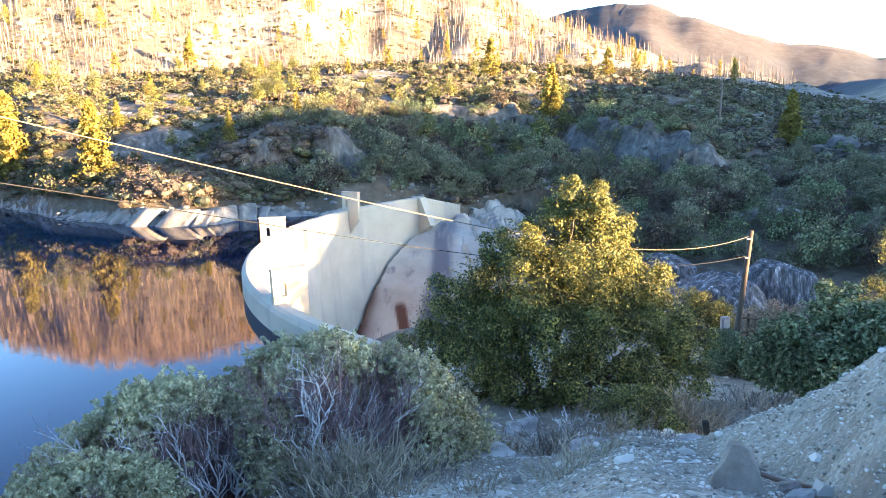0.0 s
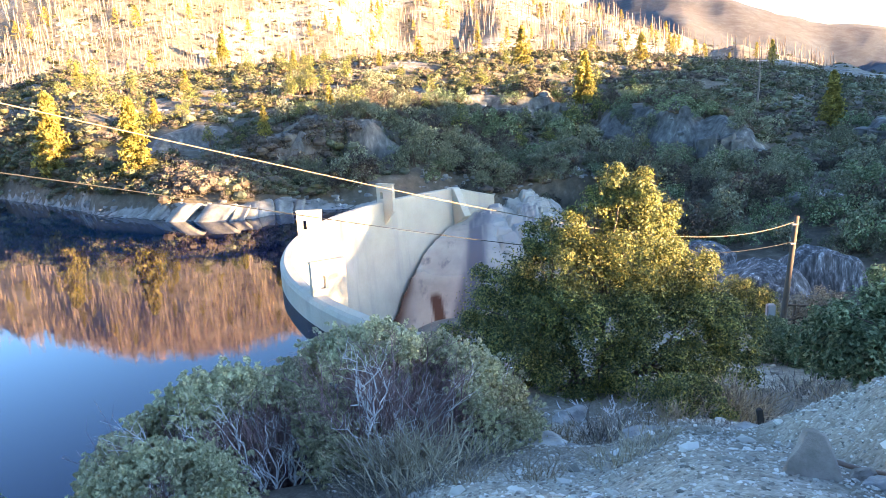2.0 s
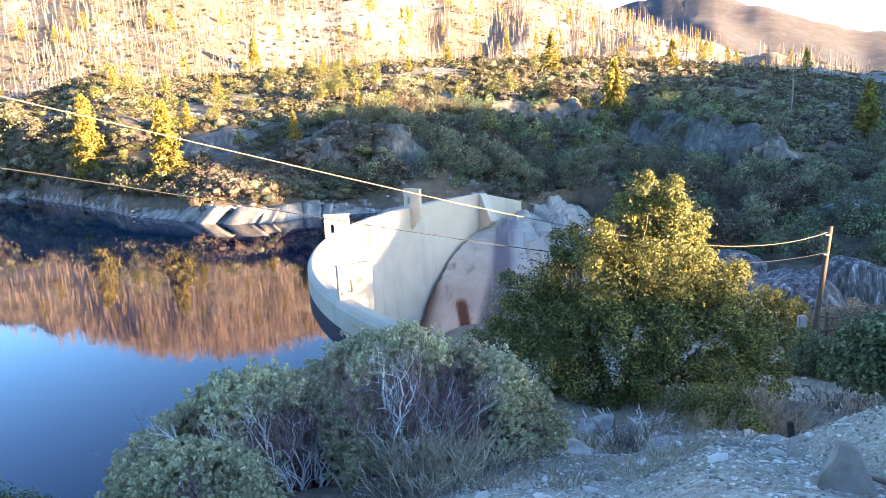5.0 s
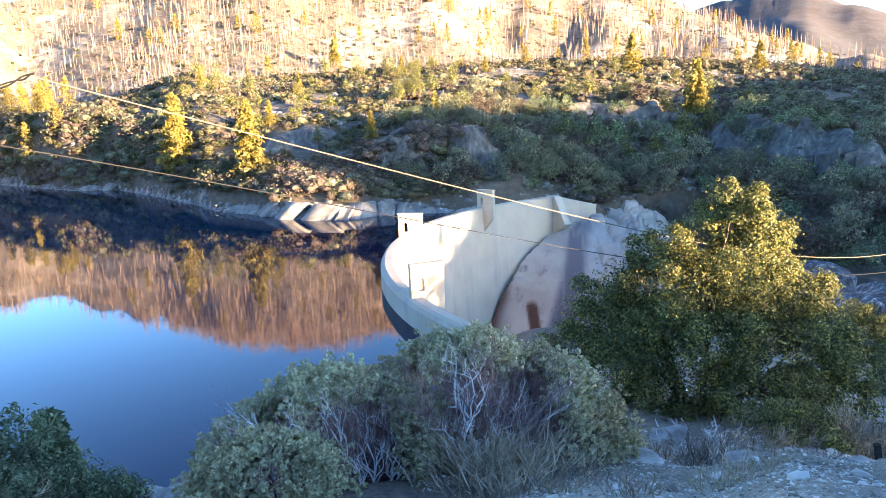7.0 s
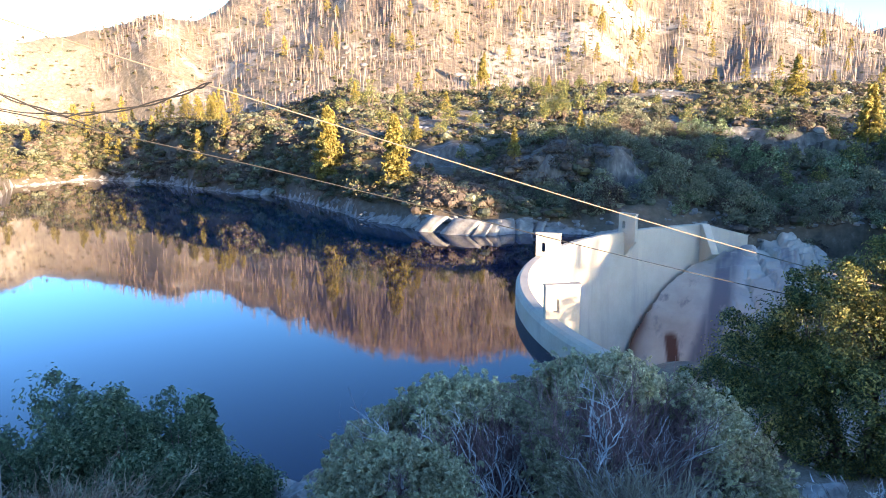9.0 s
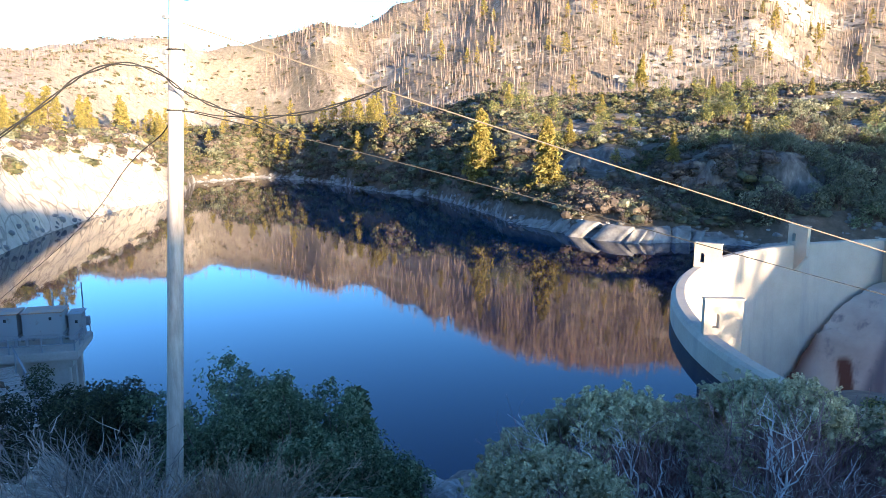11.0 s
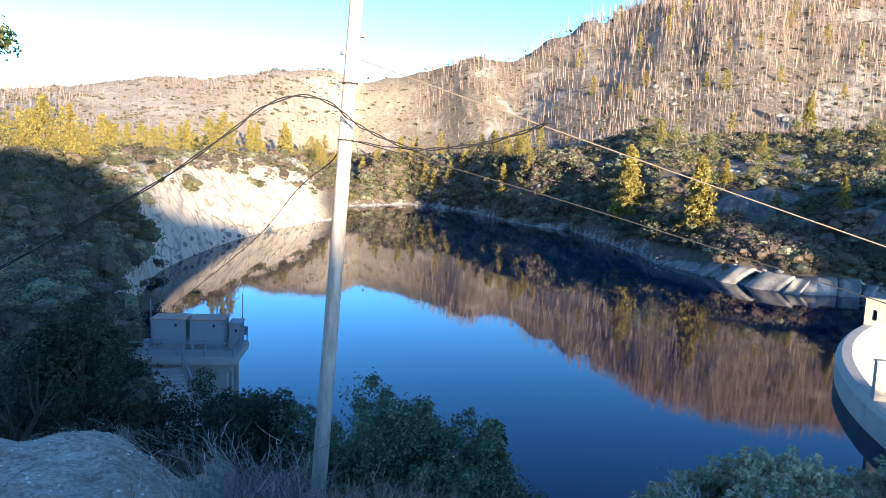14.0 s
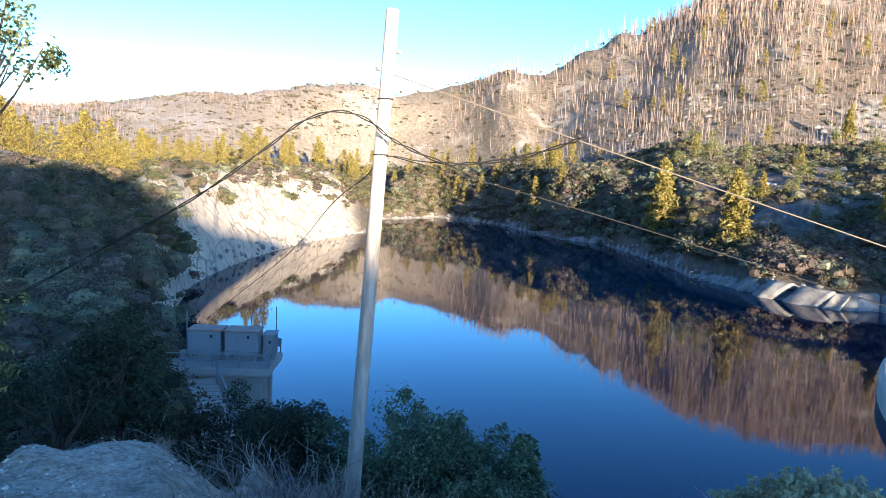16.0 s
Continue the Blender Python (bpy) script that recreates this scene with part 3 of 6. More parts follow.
def sweep_arc(profile, a0, a1, steps):
    """A solid of that profile of (radius, z) corners, turned along the arc."""
    n = len(profile)
    verts = [arc_point(a0 + (a1 - a0) * i / steps, rad, z) for i in range(steps + 1) for rad, z in profile]
    faces = [(i * n + j, (i + 1) * n + j, (i + 1) * n + (j + 1) % n, i * n + (j + 1) % n) for i in range(steps) for j in range(n)]
    me = bpy.data.meshes.new("arc")
    me.from_pydata(verts, [], faces + [tuple(range(n)), tuple(range(steps * n, steps * n + n))[::-1]])
    bm = bmesh.new()
    bm.from_mesh(me)
    bmesh.ops.recalc_face_normals(bm, faces=bm.faces)
    bpy.data.meshes.remove(me)
    return bm


INNER_R = DAM_R - 0.95
wall_profile = [(DAM_R - 0.02, -8), (DAM_R, CREST_Z - 0.35), (DAM_R - 0.12, CREST_Z - 0.12), (DAM_R - 0.3, CREST_Z), (INNER_R + 0.1, CREST_Z),
                (INNER_R, CREST_Z - 0.1), (INNER_R - 0.02, CREST_Z - 1.0), (INNER_R - 0.9, -22), (DAM_R - 0.2, -22)]
part("arch_wall", sweep_arc(wall_profile, 131.4, 246, 112), CONCRETE, dam)
for k in range(16):
    # the crest runs down into the far rock
    drop = 0.06 + 0.09 * (15 - k)
    stepped = [(rad, z - drop if z > 0 else z) for rad, z in wall_profile]
    part("end_wall", sweep_arc(stepped, 122 + k * 9.4 / 16, 122 + (k + 1) * 9.4 / 16, 1), CONCRETE, dam)


def crest_pier(angle, length=2.0, thick=0.42, tall=1.85):
    """A slab across the crest with an arched passage hole near its outer edge."""
    bm = bmesh.new()
    hole = [(0.62 + 0.17 * math.cos(a), 0.98 + 0.17 * math.sin(a)) for a in np.linspace(0, math.pi, 9)] + [(0.45, 0.38), (0.79, 0.38)]
    outline = [(0, 0), (length, 0), (length, tall), (0, tall)]
    edges = []
    for loop in (outline, hole):
        vs = [bm.verts.new((x, 0, z)) for x, z in loop]
        edges += [bm.edges.new((vs[i], vs[(i + 1) % len(vs)])) for i in range(len(vs))]
    bmesh.ops.triangle_fill(bm, use_beauty=True, edges=edges)
    made = bmesh.ops.extrude_face_region(bm, geom=list(bm.faces))["geom"]
    bmesh.ops.translate(bm, verts=[g for g in made if isinstance(g, bmesh.types.BMVert)], vec=(0, thick, 0))
    box(bm, (-0.05, -0.05, tall), (length + 0.05, thick + 0.05, tall + 0.1), 0.02)
    bmesh.ops.recalc_face_normals(bm, faces=bm.faces)
    # counterfort below its inner half
    foot = [(0.7, -2.6), (length, -0.9), (length, 0.0), (0.7, 0.0)]
    fv = [bm.verts.new((x, y, z)) for y in (0.0, thick) for x, z in foot]
    for ring in ((0, 1, 2, 3), (7, 6, 5, 4), (0, 4, 5, 1), (1, 5, 6, 2), (2, 6, 7, 3), (3, 7, 4, 0)):
        bm.faces.new([fv[k] for k in ring])
    bmesh.ops.recalc_face_normals(bm, faces=bm.faces)
    base = Vector(arc_point(angle, DAM_R - 0.2, CREST_Z - 0.02))
    bm.transform(Matrix.Translation(base) @ Matrix.Rotation(radians(angle + 180), 4, "Z") @ Matrix.Translation((0, -thick / 2, 0)))
    return part("crest_pier", bm, CONCRETE, dam)


for pier_angle in (211.9, 179.0, 150.7):
    crest_pier(pier_angle)


def end_buttress(angle):
    """The thick end block where the wall meets the far rock, its face sloping down like a wedge."""
    bm = bmesh.new()
    corners = [(0.0, CREST_Z + 0.05), (1.2, CREST_Z + 0.05), (3.0, -1.5), (0.0, -3.5)]
    ring = [[bm.verts.new((x, y, z)) for x, z in corners] for y in (-0.5, 0.5)]
    bm.faces.new(ring[0])
    bm.faces.new(ring[1][::-1])
    for k in range(4):
        j = (k + 1) % 4
        bm.faces.new((ring[0][k], ring[1][k], ring[1][j], ring[0][j]))
    bmesh.ops.recalc_face_normals(bm, faces=bm.faces)
    bmesh.ops.bevel(bm, geom=list(bm.edges), offset=0.05, segments=1, affect="EDGES")
    base = Vector(arc_point(angle, DAM_R - 0.1, 0))
    bm.transform(Matrix.Translation(base) @ Matrix.Rotation(radians(angle + 180), 4, "Z"))
    return part("end_buttress", bm, CONCRETE, dam)


end_buttress(131.6)


# ---- bare granite below the far end of the dam ----
def build_abutment():
    gx, gy = np.meshgrid(np.arange(-13, 20, 0.2), np.arange(64, 97, 0.2))
    z = abutment(gx, gy)
    rad = np.hypot(gx - DAM_C[0], gy - DAM_C[1])
    gap = INNER_R - 0.35 - rad
    z = z + 0.35 * fbm(gx + 40, gy, 2.4, 3, 27) * smooth(5, 1, gap)
    # sheets that have broken away towards the canyon, their edges running slantwise
    broken = smooth(0.5, 3.0, gx - 0.25 * (gy - 78))
    u, v = gx * 0.9 + gy * 0.35 + 1.2 * fbm(gx, gy, 6, 3, 5), gy * 0.9 - gx * 0.3 + 1.0 * fbm(gx, gy, 5, 3, 6)
    block = hash01(np.floor(u / 2.0).astype(np.int64), np.floor(v / 1.5).astype(np.int64), 3)
    joint = np.minimum(np.abs(u / 2.0 - np.round(u / 2.0)) * 2.0, np.abs(v / 1.5 - np.round(v / 1.5)) * 1.5)
    z = z + broken * (0.9 * block - 0.6 - 0.4 * smooth(0.3, 0.1, joint))
    # shelf of broken blocks at the top
    shelf = smooth(85.5, 87.5, 0.1 * gx + 1.05 * gy)
    z = z + shelf * (0.9 * hash01(np.floor(u / 1.7).astype(np.int64), np.floor(v / 1.4).astype(np.int64), 9) - 0.3)
    # sheeting cracks low on the slab
    for y0, k in ((77.3, 0.3), (74.6, -0.15), (79.6, 0.1)):
        line = gy - y0 - k * gx - 0.8 * fbm(gx, gy, 4, 3, int(y0))
        z = z - 0.22 * smooth(-0.1, 0.15, line) * smooth(1.8, 0.3, line) * smooth(-0.2, 0.1, fbm(gx, gy, 7, 2, int(y0) + 1))
    z = z + 0.12 * fbm(gx, gy, 3, 5, 17) + 0.25 * fbm(gx, gy, 9, 3, 18)
    # the rock has come away from the wall along their joint
    z = z - 1.6 * smooth(0.5, 0.2, gap + 0.42 * fbm(gx, gy, 1.6, 4, 21)) * smooth(88, 84, gy)
    rows, cols = z.shape
    i, j = np.meshgrid(np.arange(rows - 1), np.arange(cols - 1), indexing="ij")
    q = np.stack([i * cols + j, i * cols + j + 1, (i + 1) * cols + j + 1, (i + 1) * cols + j], -1).reshape(-1, 4)
    inside = ((rad < DAM_R - 0.1) | (gy > 84.5)).ravel()
    q = q[inside[q].all(1)]
    me = quick_mesh("abutment", np.stack([gx, gy, z], -1).reshape(-1, 3), q, ABUTMENT, False)
    # rust under the joint of wall and rock, a dark wet streak down the slab, a fresh pale face
    rust = smooth(1.3 + 0.3 * (-z - 7), 0.6, gap + 0.4 * fbm(gx, gy, 2, 3, 4)) * smooth(-6.2, -7.0, z)
    rust = np.maximum(rust, smooth(0.75, 0.45, np.abs(gx + 4.3 + 0.3 * (gy - 72))) * smooth(-8.6, -9.3, z + 0.5 * fbm(gx, gy, 1.5, 2, 8)))
    wet = smooth(1.9, 0.7, np.abs(gx + 1.2 - 0.21 * (gy - 72) + 0.7 * fbm(gx, gy, 4, 3, 9)))
    wet = np.maximum(wet, 0.9 * smooth(0.25, 0.5, fbm(gx * 2, gy * 0.4, 3, 3, 33)) * smooth(3.5, 5.5, gx))
    wet = wet * (0.45 + 0.55 * smooth(-0.25, 0.25, fbm(gx * 3.0, gy * 0.35, 2.0, 4, 34)))
    pale = smooth(0.5, 2.0, gx) * smooth(6.5, 5.0, gx) * smooth(75.5, 77.0, gy) * smooth(84, 82.5, gy)
    data = np.stack([rust, wet, pale, np.ones_like(rust)], -1).astype(np.float32)
    layer = me.attributes.new("cover", "FLOAT_COLOR", "POINT")
    layer.data.foreach_set("color", data.ravel())
    return tagged(new("abutment", me), "pale granite slab with broken ledges, rust and dark seep streaks", "rock", kind="structure")


build_abutment()

# ---- plants ----
rng = np.random.default_rng(7)


def unit(v):
    return v / (np.linalg.norm(v, axis=-1, keepdims=True) + 1e-9)


def leaf_cards(centers, normals, length, width, gen):
    """One pointed four-cornered leaf at each centre, turned at random about its normal."""
    n = len(centers)
    normals = unit(normals)
    ref = unit(gen.normal(size=(n, 3)))
    u = unit(np.cross(normals, ref))
    v = np.cross(normals, u)
    scale = gen.uniform(0.7, 1.25, (n, 1))
    L, W = length * scale, width * scale
    bend = normals * L * 0.18
    quad = np.stack([centers - u * L * 0.5, centers + v * W * 0.5 + bend, centers + u * L * 0.5, centers - v * W * 0.5 + bend], 1)
    return quad.reshape(-1, 3), np.arange(n * 4).reshape(-1, 4)


def lumpy_crown(gen, lumps=9, flat=0.75):
    """Centres and radii of overlapping mounds in a unit crown."""
    cen = unit(gen.normal(size=(lumps, 3))) * gen.uniform(0.25, 0.62, (lumps, 1))
    cen[:, 2] = np.abs(cen[:, 2]) * flat
    return cen, gen.uniform(0.3, 0.48, lumps)


def heart(cen, rad, flat, gen, n=2):
    """The dark inside of a mound: an uneven dome of four-cornered faces, open below."""
    g = np.linspace(-1, 1, n + 1)
    a, b = (q.ravel() for q in np.meshgrid(g, g))
    one = np.ones_like(a)
    pts = np.concatenate([np.stack(q, -1) for q in ((a, b, one), (one, a, b), (-one, b, a), (b, one, a), (a, -one, b))])
    d = unit(pts)
    wave = 1 + 0.13 * np.sin(d[:, 0] * 6 + gen.uniform(0, 6)) * np.cos(d[:, 1] * 7 + gen.uniform(0, 6)) + 0.08 * np.sin(d[:, 2] * 9 + gen.uniform(0, 6))
    i, j = np.meshgrid(np.arange(n), np.arange(n))
    base = (j * (n + 1) + i).ravel()
    quad = np.stack([base, base + 1, base + n + 2, base + n + 1], -1)
    return cen + d * (rad * 0.74 * wave)[:, None] * [1, 1, flat], np.concatenate([quad + k * (n + 1) ** 2 for k in range(5)])


def shrub_arrays(n, leaf, gen, lumps=9, flat=0.75, hearts=0):
    cen, rad = lumpy_crown(gen, lumps, flat)
    k = gen.integers(0, lumps, n)
    d = unit(gen.normal(size=(n, 3)) + [0, 0, 0.35])
    depth = 1.06 - 0.25 * gen.random((n, 1)) ** 2
    pts = cen[k] + d * rad[k][:, None] * depth * [1, 1, flat]
    leaves = leaf_cards(pts, d + gen.normal(scale=0.45, size=(n, 3)), leaf, leaf * 0.6, gen)
    return gather([leaves] + [heart(cen[q], rad[q], flat, gen) for q in range(hearts)])


def scatter(count, az_range, r_range, gen, keep=None):
    """Places on the land: even over the area, thinned by keep(x, y, az, r)."""
    az = gen.uniform(*az_range, count)
    r = np.sqrt(gen.uniform(r_range[0] ** 2, r_range[1] ** 2, count))
    x, y = -np.sin(np.radians(az)) * r, np.cos(np.radians(az)) * r
    if keep is not None:
        ok = keep(x, y, az, r)
        x, y, az, r = x[ok], y[ok], az[ok], r[ok]
    return x, y, height(x, y), az, r


def stuff_of(name, variants, places, sizes, gen, material, label, category, stretch=(0.8, 1.2), sink=0.1):
    """One object out of many turned and scaled copies of a few arrays."""
    x, y, z = places
    pieces = []
    for i in range(len(x)):
        v, f = variants[gen.integers(len(variants))]
        a, s = gen.uniform(0, 2 * np.pi), sizes[i]
        c, d = math.cos(a), math.sin(a)
        h = s * gen.uniform(*stretch)
        out = np.empty_like(v)
        out[:, 0] = (v[:, 0] * c - v[:, 1] * d) * s + x[i]
        out[:, 1] = (v[:, 0] * d + v[:, 1] * c) * s + y[i]
        out[:, 2] = v[:, 2] * h + z[i] - sink * s
        pieces.append((out, f))
    verts, faces = gather(pieces)
    return tagged(new(name, quick_mesh(name, verts, faces, material)), label, category, kind="stuff")


def on_far_slope(x, y, az, r):
    d = r - np.interp(az, SHORE_AZ, SHORE_R)
    brow = np.interp(az, BROW_AZ, BROW_R)
    bare = ((fbm(x, y, 16, 4, 31) > 0.46) | (fbm(x, y, 7, 3, 90) > 0.6)) & (r > 60)
    slab = (az > 54) & (az < 72) & (d < 15 + 8 * fbm(x, y, 8, 2, 3))
    dome = (x > -13) & (x < 12) & (y > 60) & (y < 86) & (az < 9)
    near_dam = (np.hypot(x - DAM_C[0], y - DAM_C[1]) < DAM_R + 1)
    slab_shore = (az > 11) & (az < 28)
    bare = bare | (cliffs(x, y, az, r)[1] > 0.4)
    return (d > np.where(slab_shore, 3.2, 2.0)) & (r < brow * 1.9) & ~bare & ~slab & ~dome & ~(near_dam & (az < 9))


def before_brow(x, y, az, r):
    return on_far_slope(x, y, az, r) & (r < np.interp(az, BROW_AZ, BROW_R) * 1.08)


def past_brow(x, y, az, r):
    return on_far_slope(x, y, az, r) & (r >= np.interp(az, BROW_AZ, BROW_R) * 1.08)


shrubs = [shrub_arrays(50, 0.2, rng, 4, 0.7, 2) for _ in range(10)]
fine_shrubs = [shrub_arrays(135, 0.13, rng, 6, 0.72, 3) for _ in range(12)]
near_shrubs = [shrub_arrays(520, 0.085, rng, 9, 0.8, 5) for _ in range(6)]
px, py, pz, paz, pr = scatter(26000, (-38, 84), (50, 240), rng, before_brow)
lx, ly, lz, laz, lr = scatter(1500, (67, 86), (24, 75), rng)
laz[380:] = rng.uniform(9, 53, 1120)
lr[380:] = np.interp(laz[380:], SHORE_AZ, SHORE_R) + rng.uniform(3.4, 14, 1120)
lx, ly = -np.sin(np.radians(laz)) * lr, np.cos(np.radians(laz)) * lr
lz = height(lx, ly)
px, py, pz, paz, pr = (np.concatenate(q) for q in ((lx, px), (ly, py), (lz, pz), (laz, paz), (lr, pr)))
order = np.concatenate([np.arange(1500), 1500 + rng.permutation(len(px) - 1500)[:6200]])
sizes = rng.uniform(0.9, 2.7, len(order)) ** 1.05 * (0.9 + pr[order] / 500)
close = pr[order] < 118
# green chaparral, silvery buckbrush and bare twiggy scrub grow in drifts
drift = fbm(px[order], py[order], 11, 3, 55) + rng.normal(scale=0.3, size=len(order))
for name, leaf_kind, sort, label in (("chaparral", CHAPARRAL, drift < 0.12, "dark green chaparral shrubs covering the granite slopes"),
                                     ("buckbrush", SAGE, (drift >= 0.12) & (drift < 0.42), "silvery grey-green buckbrush mounds among the rocks"),
                                     ("bare_scrub", SCRUB, drift >= 0.42, "mauve-brown leafless scrub on the slopes")):
    for prefix, kind, near_side in (("near_", near_shrubs, pr[order] < 72), ("", fine_shrubs, close & (pr[order] >= 72)), ("far_", shrubs, ~close)):
        which = sort & near_side
        pick = order[which]
        stuff_of(prefix + name, kind, (px[pick], py[pick], pz[pick]), sizes[which], rng, leaf_kind, label, "shrubs", (0.6, 1.1))
px, py, pz, paz, pr = scatter(9000, (-38, 84), (90, 330), rng, past_brow)
order = rng.permutation(len(px))[:2000]
sizes = rng.uniform(0.7, 1.7, len(order))
stuff_of("brow_shrubs", shrubs, (px[order], py[order], pz[order]), sizes, rng, CHAPARRAL, "scattered sunlit shrubs on the flat brow of the hill", "shrubs", (0.6, 1.0))


# burnt trunks on the mountain
def snag_arrays(gen):
    """A burnt pine one metre high: a tapering trunk with stubs and broken twiggy branches."""
    lean = gen.normal(scale=0.03, size=2)
    top = np.array([lean[0], lean[1], 1.0])
    trunk = tube(np.array([[0, 0, 0], top]), [0.03, 0.007], 3)
    h = gen.uniform(0.3, 0.97, (8, 1))
    a = gen.uniform(0, 6.28, 8)
    out = np.stack([np.cos(a), np.sin(a), gen.uniform(-0.5, 0.3, 8)], -1) * (0.03 + 0.1 * (1.05 - h))
    side = np.array([[0, 0, 0.009]])
    quads = np.stack([top * h - side, top * h + out * 0.6 - side * 0.6, top * h + out, top * h + out * 0.5 + side], 1)
    return gather([trunk, (quads.reshape(-1, 3), np.arange(32).reshape(-1, 4))])


def on_mountain(x, y, az, r):
    brow = np.interp(az, BROW_AZ, BROW_R)
    dense = 0.3 + 0.7 * smooth(-5, 25, az)
    return (r > brow * 1.05) & (rng.random(len(x)) < dense * (0.35 + 0.65 * (fbm(x, y, 45, 3, 44) > -0.15)))


snags = [snag_arrays(rng) for _ in range(6)]
px, py, pz, paz, pr = scatter(44000, (-26, 84), (150, 365), rng, on_mountain)
sizes = pr * rng.uniform(0.009, 0.021, len(px)) * (1 - 0.5 * smooth(40, 52, paz))
stuff_of("burnt_trunks", snags, (px, py, pz), sizes, rng, BURNT, "bare pale trunks of a burnt forest on the mountainside", "dead trees", (0.8, 1.2), 0.03)


# conifers
def conifer_arrays(gen, whorls=26, tufts=12, leaf=0.1, bare=0.12, spread=0.2, gaps=0.2):
    """Needle tufts of a unit-high pine, on drooping branches in uneven whorls."""
    cen, nor, limbs = [], [], []
    for i in range(whorls):
        h = bare + (1 - bare) * (i + gen.uniform(0, 0.8)) / whorls
        reach = spread * (1 - h) ** 0.8 * (0.55 + 0.45 * min(1, (h - bare) * 6)) + 0.015
        for _ in range(gen.integers(4, 7)):
            if gen.random() < gaps:
                continue
            a = gen.uniform(0, 6.28)
            length = reach * gen.uniform(0.6, 1.2)
            out = np.array([math.cos(a), math.sin(a), 0.0])
            tip = np.array([0, 0, h]) + out * length + [0, 0, -length * gen.uniform(0.0, 0.35)]
            limbs.append(tube(np.array([[0, 0, h], tip]), [0.004, 0.0015], 3))
            t = gen.uniform(0.25, 1.05, tufts)[:, None]
            c = np.array([0, 0, h]) * (1 - t) + tip * t + gen.normal(scale=0.018, size=(tufts, 3))
            cen.append(c)
            nor.append(gen.normal(size=(tufts, 3)) + [0, 0, 0.8])
    cen, nor = np.concatenate(cen), np.concatenate(nor)
    return leaf_cards(cen, nor, leaf, leaf * 0.5, gen), gather(limbs)


def conifer(name, gen, **shape):
    """A living pine one metre high: trunk with limbs, and needles."""
    needles, limbs = conifer_arrays(gen, **shape)
    t = np.linspace(0, 1, 8)
    stem = tube(np.stack([0.006 * np.sin(t * 5), 0.004 * np.cos(t * 4), t * 0.985 - 0.02], -1), 0.016 * (1 - 0.9 * t), 7)
    tree = new(name)
    part("trunk", quick_mesh("trunk", *gather([stem, limbs]), BARK), BARK, tree)
    part("crown", quick_mesh("crown", *needles, PINE_NEEDLE), PINE_NEEDLE, tree)
    return tree


# low growth between the trunks
tufts = [shrub_arrays(16, 0.7, rng, 5, 0.6) for _ in range(5)]
px, py, pz, paz, pr = scatter(8000, (-26, 84), (170, 360), rng, on_mountain)
stuff_of("mountain_brush", tufts, (px, py, pz), rng.uniform(0.5, 1.6, len(px)), rng, CHAPARRAL, "low brush between the burnt trunks", "shrubs", (0.5, 0.9))


def ground_at(az, r):
    """The place on the land at that azimuth and distance."""
    a = radians(az)
    x, y = -math.sin(a) * r, math.cos(a) * r
    return Vector((x, y, float(height(x, y))))


def height_to(az, r, elevation):
    """How tall a thing must be there to reach that elevation above the eye's level."""
    return EYE_Z + r * math.tan(radians(elevation)) - ground_at(az, r).z


# pines that stand alone on the opposite slope: azimuth, distance, elevation of the tip, fullness
pine_kinds = [conifer("pine_tree", np.random.default_rng(k), whorls=w, tufts=24, leaf=0.065, spread=sp, bare=b, gaps=g)
              for k, (w, sp, b, g) in enumerate([(34, 0.25, 0.05, 0.05), (36, 0.26, 0.04, 0.03), (22, 0.27, 0.3, 0.35), (24, 0.32, 0.1, 0.3)])]
for p in pine_kinds:
    tagged(p, "tall green ponderosa pine standing on the rocky slope", "pine tree", "pines on the slope")
PINES = [(30.8, 112, 1.4, 1), (25.7, 96, 0.82, 0), (23.9, 112, 0.6, 1), (16.2, 95, -0.3, 1), (11.1, 105, 1.13, 2), (-8.7, 120, 2.7, 2), (-25.9, 130, 0.3, 1),
         (-4.1, 164, 4.9, 3), (18.6, 186, 5.2, 0), (3.8, 172, 4.0, 3), (28.6, 150, 2.6, 3), (13.5, 160, 3.6, 0), (7.0, 150, 2.6, 2), (-13.0, 190, 3.9, 3), (21.5, 140, 1.9, 3)]
for az, r, top, kind in PINES:
    tall = max(4.0, height_to(az, r, top))
    copy_thing(pine_kinds[kind], Matrix.Translation(ground_at(az, r)) @ Matrix.Rotation(az * 7, 4, "Z") @ Matrix.Diagonal((tall, tall, tall, 1)))
# smaller growth further off
far_kinds = [conifer("pine_tree", np.random.default_rng(20 + k), whorls=20, tufts=12, leaf=0.06, spread=sp, bare=b, gaps=0.22) for k, (sp, b) in enumerate(((0.4, 0.06), (0.33, 0.12), (0.26, 0.05)))]
for p in far_kinds:
    tagged(p, "green pine standing in the sun on the hillside", "pine tree", "pines on the slope")
